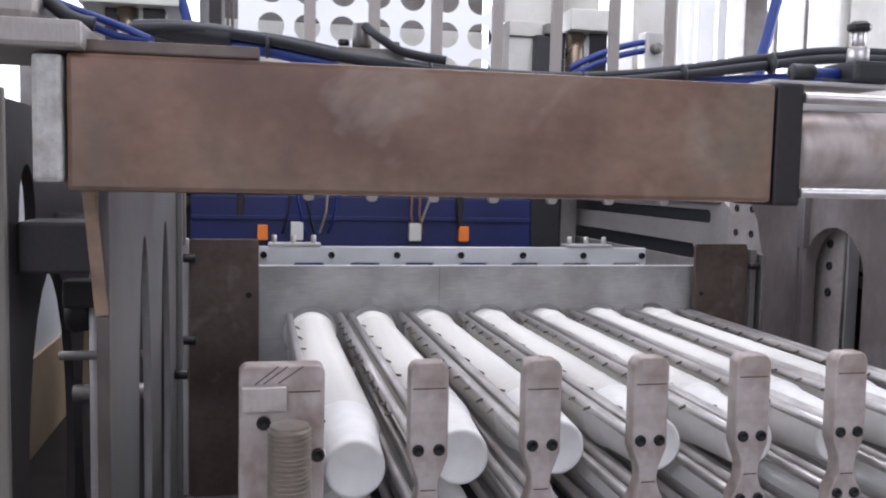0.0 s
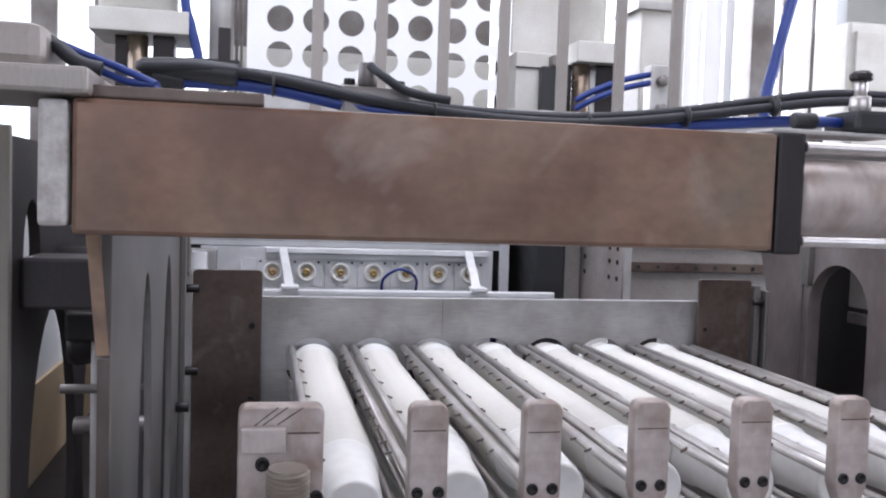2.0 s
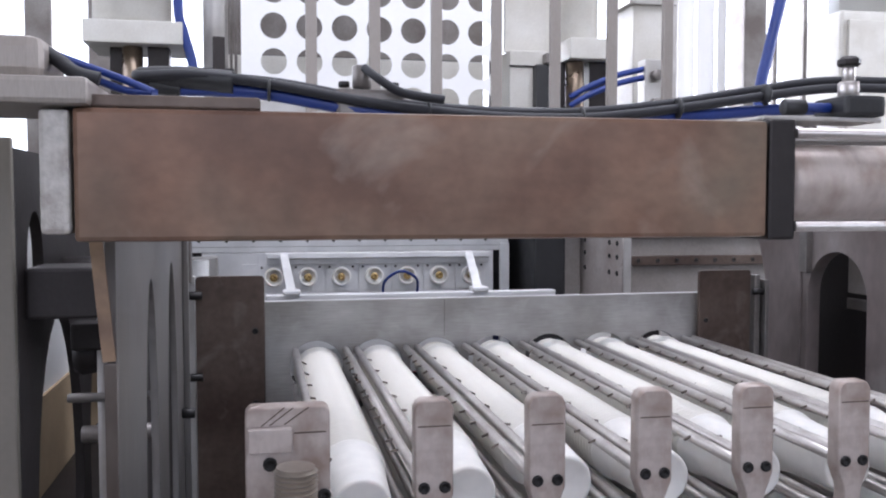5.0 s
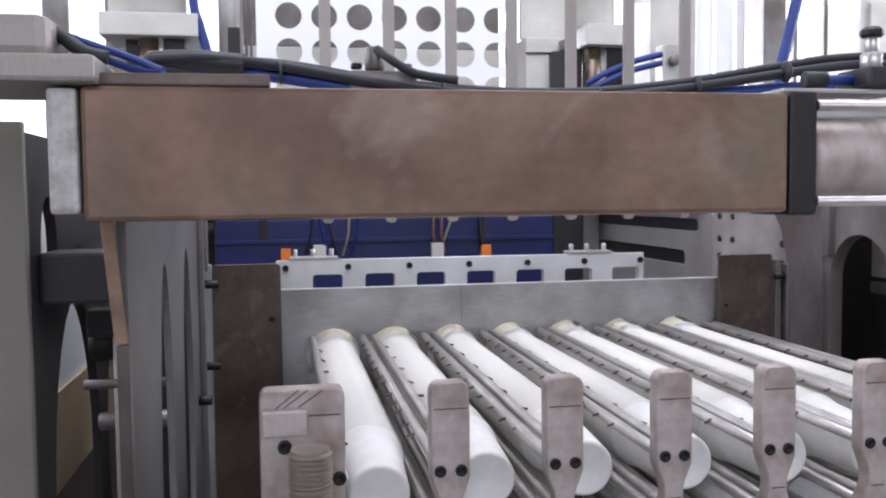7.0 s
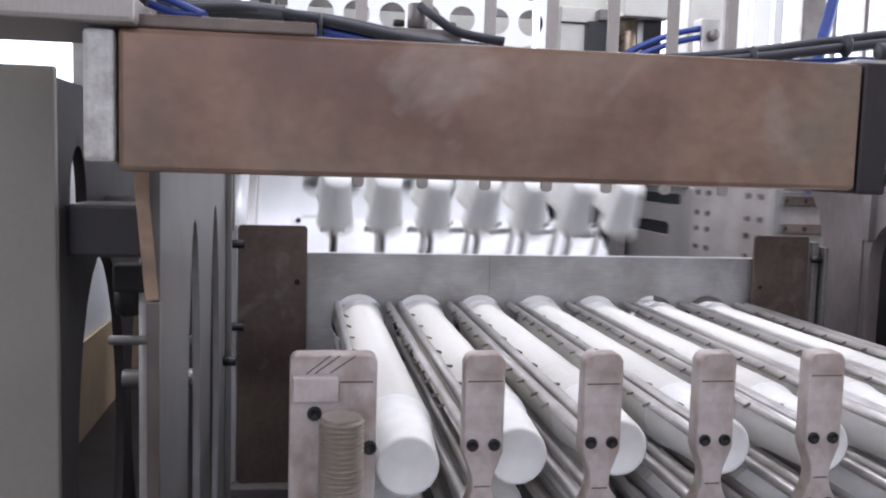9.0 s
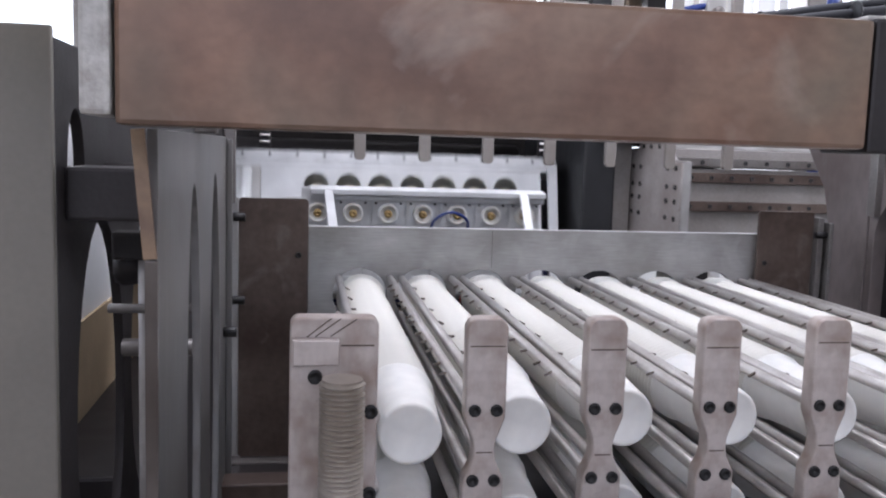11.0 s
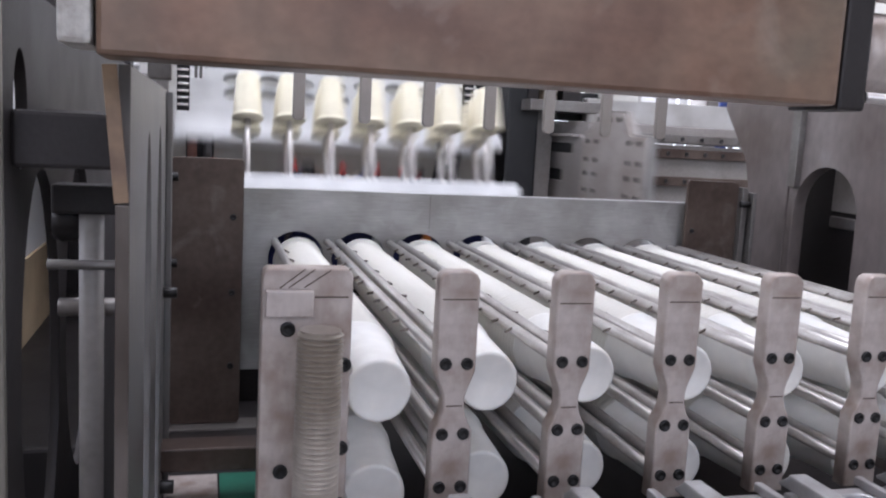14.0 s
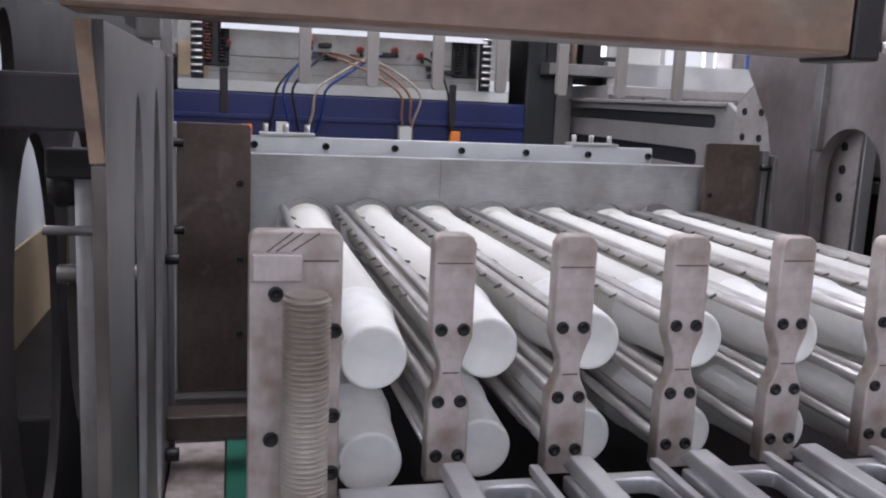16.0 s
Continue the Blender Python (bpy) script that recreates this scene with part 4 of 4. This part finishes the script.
    part("air_hose", tube(B(), [(0.03, 0.03, 0.02), (0.035, 0.06, -0.04), (0.09, 0.075, -0.075), (0.15, 0.06, -0.045), (0.155, 0.03, 0.02)], 0.005), HOSE_BLUE, t, "looped blue air hose")
    return t


def cup_batch():
    t = thing("cup_batch", (0, 0, 0), "fresh batch of white plastic cups carried on the plugs", "cups", "cup batches")
    for k in range(7):
        for s in (1, -1):
            x, z = -0.36 + k * P, s * 0.055
            prof = [(0, 0), (0.029, 0), (0.0325, 0.002), (0.0345, 0.008), (0.0435, 0.135), (0.0465, 0.137), (0.0465, 0.141), (0.0455, 0.141), (0.0425, 0.135), (0.0335, 0.008), (0, 0.003)]
            part("cup", lathe(B(), prof, Matrix.Translation((x, -0.341, z)) @ pose(0, 0, 0, -90, 0, 0), 28), CUP, t)
    return t


# ---- tilting mould, drawn tilted: its cavity face looks at the stacks ----
# its own origin: the pivot


PIVOT = (0.235, 2.829, 1.209)


def mould():
    t = thing("tilting_mould", (0, 0, 0), "tilting forming mould with two rows of cavities on a blue base", "mould")
    zc, yf, z0, z1 = -0.184, -0.311, -0.529, -0.058
    ho = [circle(-0.36 + k * P, zc + s * 0.055, 0.047) for k in range(7) for s in (1, -1)]
    part("cavity_plate", cutout([[(-0.62, z0), (0.5, z0), (0.5, z1), (-0.62, z1)]] + ho, 0.03, Matrix.Translation((0, yf + 0.015, 0)) @ XZ), BRIGHT, t)
    part("back_rail", box(B(), -0.72, 0.565, yf + 0.006, yf + 0.15, z1 + 0.002, z1 + 0.06, 0.003), BRIGHT, t)
    part("rail_groove", box(B(), -0.72, 0.565, yf + 0.0045, yf + 0.0058, z1 + 0.022, z1 + 0.0235), STEEL, t)
    for k in range(12):
        part("rail_screw", bolt(B(), (-0.63 + k * 0.1, yf + 0.006, z1 + 0.045), (0, -1, 0), 0.006, 0.003, 8), BOLT, t)
        part("edge_screw", bolt(B(), (-0.58 + k * 0.1, yf + 0.07, z1 + 0.0595), (0, 0, 1), 0.006, 0.003, 8), BOLT, t)
    for k in range(7):
        for s in (1, -1):
            part("cavity", lathe(B(), [(0.0465, 0), (0.0475, 0), (0.036, 0.145), (0, 0.147), (0, 0.144), (0.0345, 0.143)],
                                 Matrix.Translation((-0.36 + k * P, yf + 0.002, zc + s * 0.055)) @ pose(0, 0, 0, -90, 0, 0), 24), BRIGHT, t)
    part("rail_leg", box(B(), 0.525, 0.562, yf - 0.02, yf + 0.004, z0, z1 + 0.03, 0.003), BRIGHT, t)
    box_end = part("end_box", box(B(), -0.69, -0.56, yf - 0.05, yf - 0.002, z0, z1 - 0.01, 0.006), ALU, t, "bright end box")
    part("tube", rod(B(), (-0.62, yf - 0.052, z0 + 0.05), (-0.62, yf - 0.052, z1 - 0.02), 0.03, 18), BRIGHT, box_end)
    part("block", box(B(), -0.6, 0.54, yf + 0.152, -0.044, z0, z1 - 0.002, 0.004), CASTING, t)
    part("block_front", box(B(), -0.6, 0.54, yf + 0.031, yf + 0.151, z0, z0 + 0.05, 0.003), CASTING, t)
    part("block_seam", box(B(), -0.6, 0.54, -0.1095, -0.107, z0 - 0.0015, z0 - 0.0005), STEEL, t)
    part("block_foot", box(B(), -0.6, 0.54, -0.08, -0.045, z0 - 0.004, z0 - 0.0005, 0.001), CREAM, t, "pale bottom strip")
    part("base", box(B(), -0.62, 0.6, -0.041, 0.25, z0 - 0.02, z0 + 0.17, 0.006), BLUE, t)
    part("base_rib", box(B(), -0.62, 0.6, 0.03, 0.045, z0 - 0.028, z0 - 0.0205, 0.002), BLUE, t)
    # fittings, plugs and cables on what is the front when the mould stands
    zf = z0
    for x, y in ((-0.44, -0.2), (-0.19, -0.205), (-0.17, -0.215), (0.0, -0.2), (0.12, -0.205), (0.21, -0.19), (0.27, -0.185)):
        fit = part("coupling", rod(B(), (x, y, zf), (x, y, zf - 0.026), 0.012, 12), RED, t, "red hose coupling")
        part("nipple", rod(B(), (x, y, zf - 0.025), (x, y + 0.02, zf - 0.05), 0.007, 10), BLACK, fit)
    for x, y in ((-0.1, -0.17), (-0.12, -0.21), (0.26, -0.125), (0.255, -0.15), (0.27, -0.2), (0.1, -0.19), (0.32, -0.14)):
        part("connector", box(B(), x - 0.022, x + 0.022, y - 0.008, y + 0.008, zf - 0.02, zf, 0.003), BLACK, t)
    part("bare_plate", box(B(), -0.598, -0.5, -0.2, -0.09, zf - 0.006, zf - 0.0005, 0.001), CARD, t, "yellowed corner plate")
    part("bright_plate", box(B(), 0.42, 0.54, -0.12, -0.082, zf - 0.006, zf - 0.0005, 0.001), WHITE, t)
    cables = ((HOSE_BLUE, -0.14, -0.26), (HOSE_GREY, -0.12, -0.28), (HOSE_GREY, -0.1, -0.23), (WIRE_GREY, 0.06, -0.15), (WIRE_BROWN, -0.1, 0.16), (WIRE_GREY, -0.03, 0.2), (WIRE_BROWN, -0.16, 0.13), (HOSE_BLUE, 0.08, -0.12), (HOSE_GREY, 0.22, 0.3))
    for n, (mt, x0, x1) in enumerate(cables):
        part("cable", tube(B(), [(x0, -0.185, zf), (x0 + (x1 - x0) * 0.2, -0.175, zf - 0.05), (x0 + (x1 - x0) * 0.65, -0.135 + 0.006 * (n % 4), zf - 0.075), (x1, -0.06, zf - 0.08), (x1 + 0.012 * (-1) ** n, 0.02, zf - 0.06), (x1 + 0.03 * (-1) ** n, 0.09, zf - 0.026)], 0.0042), mt, t)
    # two dark springs in their cages
    for x in (-0.48, 0.37):
        spring = part("spring_cage", box(B(), x - 0.045, x + 0.045, -0.3, -0.125, zf - 0.012, zf - 0.001, 0.004), BLACK, t, "black spring cage")
        for dx in (-0.024, 0.024):
            part("spring", lathe(B(), [(0, 0)] + [(0.016 if i % 2 else 0.011, 0.004 + 0.0055 * i) for i in range(28)] + [(0, 0.16)], Matrix.Translation((x + dx, -0.135, zf - 0.026)) @ pose(0, 0, 0, 90, 0, 0), 12, False), (DARK, RUST)[dx < 0 and x < 0], spring)
    part("strap", box(B(), -0.465, -0.44, -0.12, 0.03, zf - 0.03, zf - 0.022, 0.003), DARK, t)
    part("strap", box(B(), 0.315, 0.34, -0.1, 0.06, zf - 0.034, zf - 0.024, 0.003), DARK, t)
    for x in (-0.395, 0.322):
        part("tag", box(B(), x, x + 0.035, 0.062, 0.115, zf - 0.05, zf - 0.022, 0.002), ORANGE, t, "orange plastic tag")
    for x in (-0.26, 0.16):
        part("valve", box(B(), x - 0.022, x + 0.022, 0.05, 0.115, zf - 0.05, zf - 0.021, 0.003), CREAM, t, "pale valve block")
    return t


CARRIER = carrier()
MOULD = mould()


# ---- web of scrap and die set above ----


def web():
    cols = [circle(-0.118 + k * P, 1.58 + j * P, 0.044) for k in range(7) for j in range(8)]
    solo("scrap_web", cutout([[(-0.226, 1.45), (0.66, 1.45), (0.66, 2.65), (-0.226, 2.65)]] + cols, 0.002, Matrix.Translation((0, 2.2, 0)) @ XZ, 0.0003), WHITE,
         "white plastic scrap web punched with round holes", "plastic web")


web()


def web_backing():
    t = thing("grey_cover", (0.2, 2.75, 1.5), "two-tone grey machine cover behind the plastic web", "machine cover")
    part("upper_sheet", box(B(), -0.3, 0.75, 2.75, 2.78, 1.93, 2.8, 0.003), STEEL, t)
    part("lower_sheet", box(B(), -0.3, 0.75, 2.74, 2.77, 1.5, 1.925, 0.003), CREAM, t)


web_backing()

# ---- motion ----
PERIOD = 3.2
INSERT, RETRACT, UP = (0.303, 1.03, 0.96, 0, 1.2), (0.303, 1.2, 0.973, 0, 1.455), (0.252, 1.66, 1.08, 90, 1.94)
FAR0, FAR = (0.238, 2.23, 1.025, 172, 2.34), (0.236, 2.34, 1.02, 179, 2.39)


def mid(a, b, f):
    return tuple(p + (q - p) * f for p, q in zip(a, b))


# phase 0 lies in the retreat from the stacks
CYCLE = [
    (-0.08, INSERT), (0.1, RETRACT), (0.22, RETRACT), (0.3, mid(RETRACT, UP, 0.2)), (0.38, mid(RETRACT, UP, 0.55)), (0.47, mid(RETRACT, UP, 0.93)), (0.57, UP),
    (0.67, mid(UP, FAR0, 0.25)), (0.77, mid(UP, FAR0, 0.68)), (0.87, FAR0), (1.0, FAR), (1.66, FAR), (1.73, mid(UP, FAR0, 0.75)), (1.79, mid(UP, FAR0, 0.3)),
    (1.86, UP), (1.95, UP), (2.02, mid(RETRACT, UP, 0.8)), (2.12, mid(RETRACT, UP, 0.45)), (2.24, RETRACT), (2.33, RETRACT), (2.52, INSERT),
]
TILT = [(0.0, 0), (0.54, 0), (0.67, 30), (0.77, 58), (0.87, 77), (0.97, 90), (1.95, 90), (2.06, 50), (2.16, 13), (2.26, 2), (2.36, 0)]
STARTS = [13.33 + PERIOD * n for n in range(-5, 2)]


def carrier_pose(v):
    x, y, z, turn, _ = v
    return pose(x, y, z, -turn, 0, 0)


def mould_pose(a):
    return pose(*PIVOT, -(90 - a), 0, 0)


def clipped(rows, pick):
    """Rows at even small steps from start to end, by smooth interpolation of a list of (time, value)."""
    out = []
    for i in range(0, 321):
        s = i * 0.05
        while len(rows) > 1 and rows[1][0] <= s:
            rows = rows[1:]
        (a, u), (b, w) = rows[0], rows[1]
        out.append((s, pick(mid(u, w, (s - a) / (b - a)))))
    return out


def motions():
    # the last retreat begins a little late, the first return a little early
    rows = [(s + p + (0.06 if s > 13 and p < 0.6 else -0.07 if 0 < s < 1 and 1.5 < p < 2.2 else 0.0), v) for s in STARTS for p, v in CYCLE]
    walk(CARRIER, clipped(rows, carrier_pose))
    walk(CARRIAGE, clipped(rows, lambda v: pose(0, v[4], 0)))
    tilts = [(s + p, (v,)) for s in STARTS for p, v in TILT]
    walk(MOULD, clipped(tilts, lambda v: mould_pose(v[0])))
    for n, st in enumerate(STACKS):
        home = Vector(st.location)
        rows_y, left = [], sum(1 for s in STARTS if 0.2 < s + 2.2 < 16)
        rows_y.append((0.0, left))
        for s in STARTS:
            if 0.2 < s + 2.2 < 15.5:
                rows_y += [(s + 2.2, left), (s + 2.5, left - 1)]
                left -= 1
        rows_y.append((16.0, left))
        walk(st, [(t, pose(home.x, home.y + PUSH * m, home.z)) for t, m in rows_y])
    # each batch rides in the mould, then on the plugs, then stays in the end plate
    held = mould_pose(90).inverted() @ carrier_pose(FAR)
    for s in STARTS[:-1]:
        batch = cup_batch()
        ride = dict(clipped(tilts, lambda v: mould_pose(v[0]) @ held))
        carry = dict(clipped(rows, carrier_pose))
        walk(batch, [(t, ride[t] if t < s + 1.5 else carry[t] if t < s + 2.55 else carrier_pose(INSERT)) for t in ride])


motions()
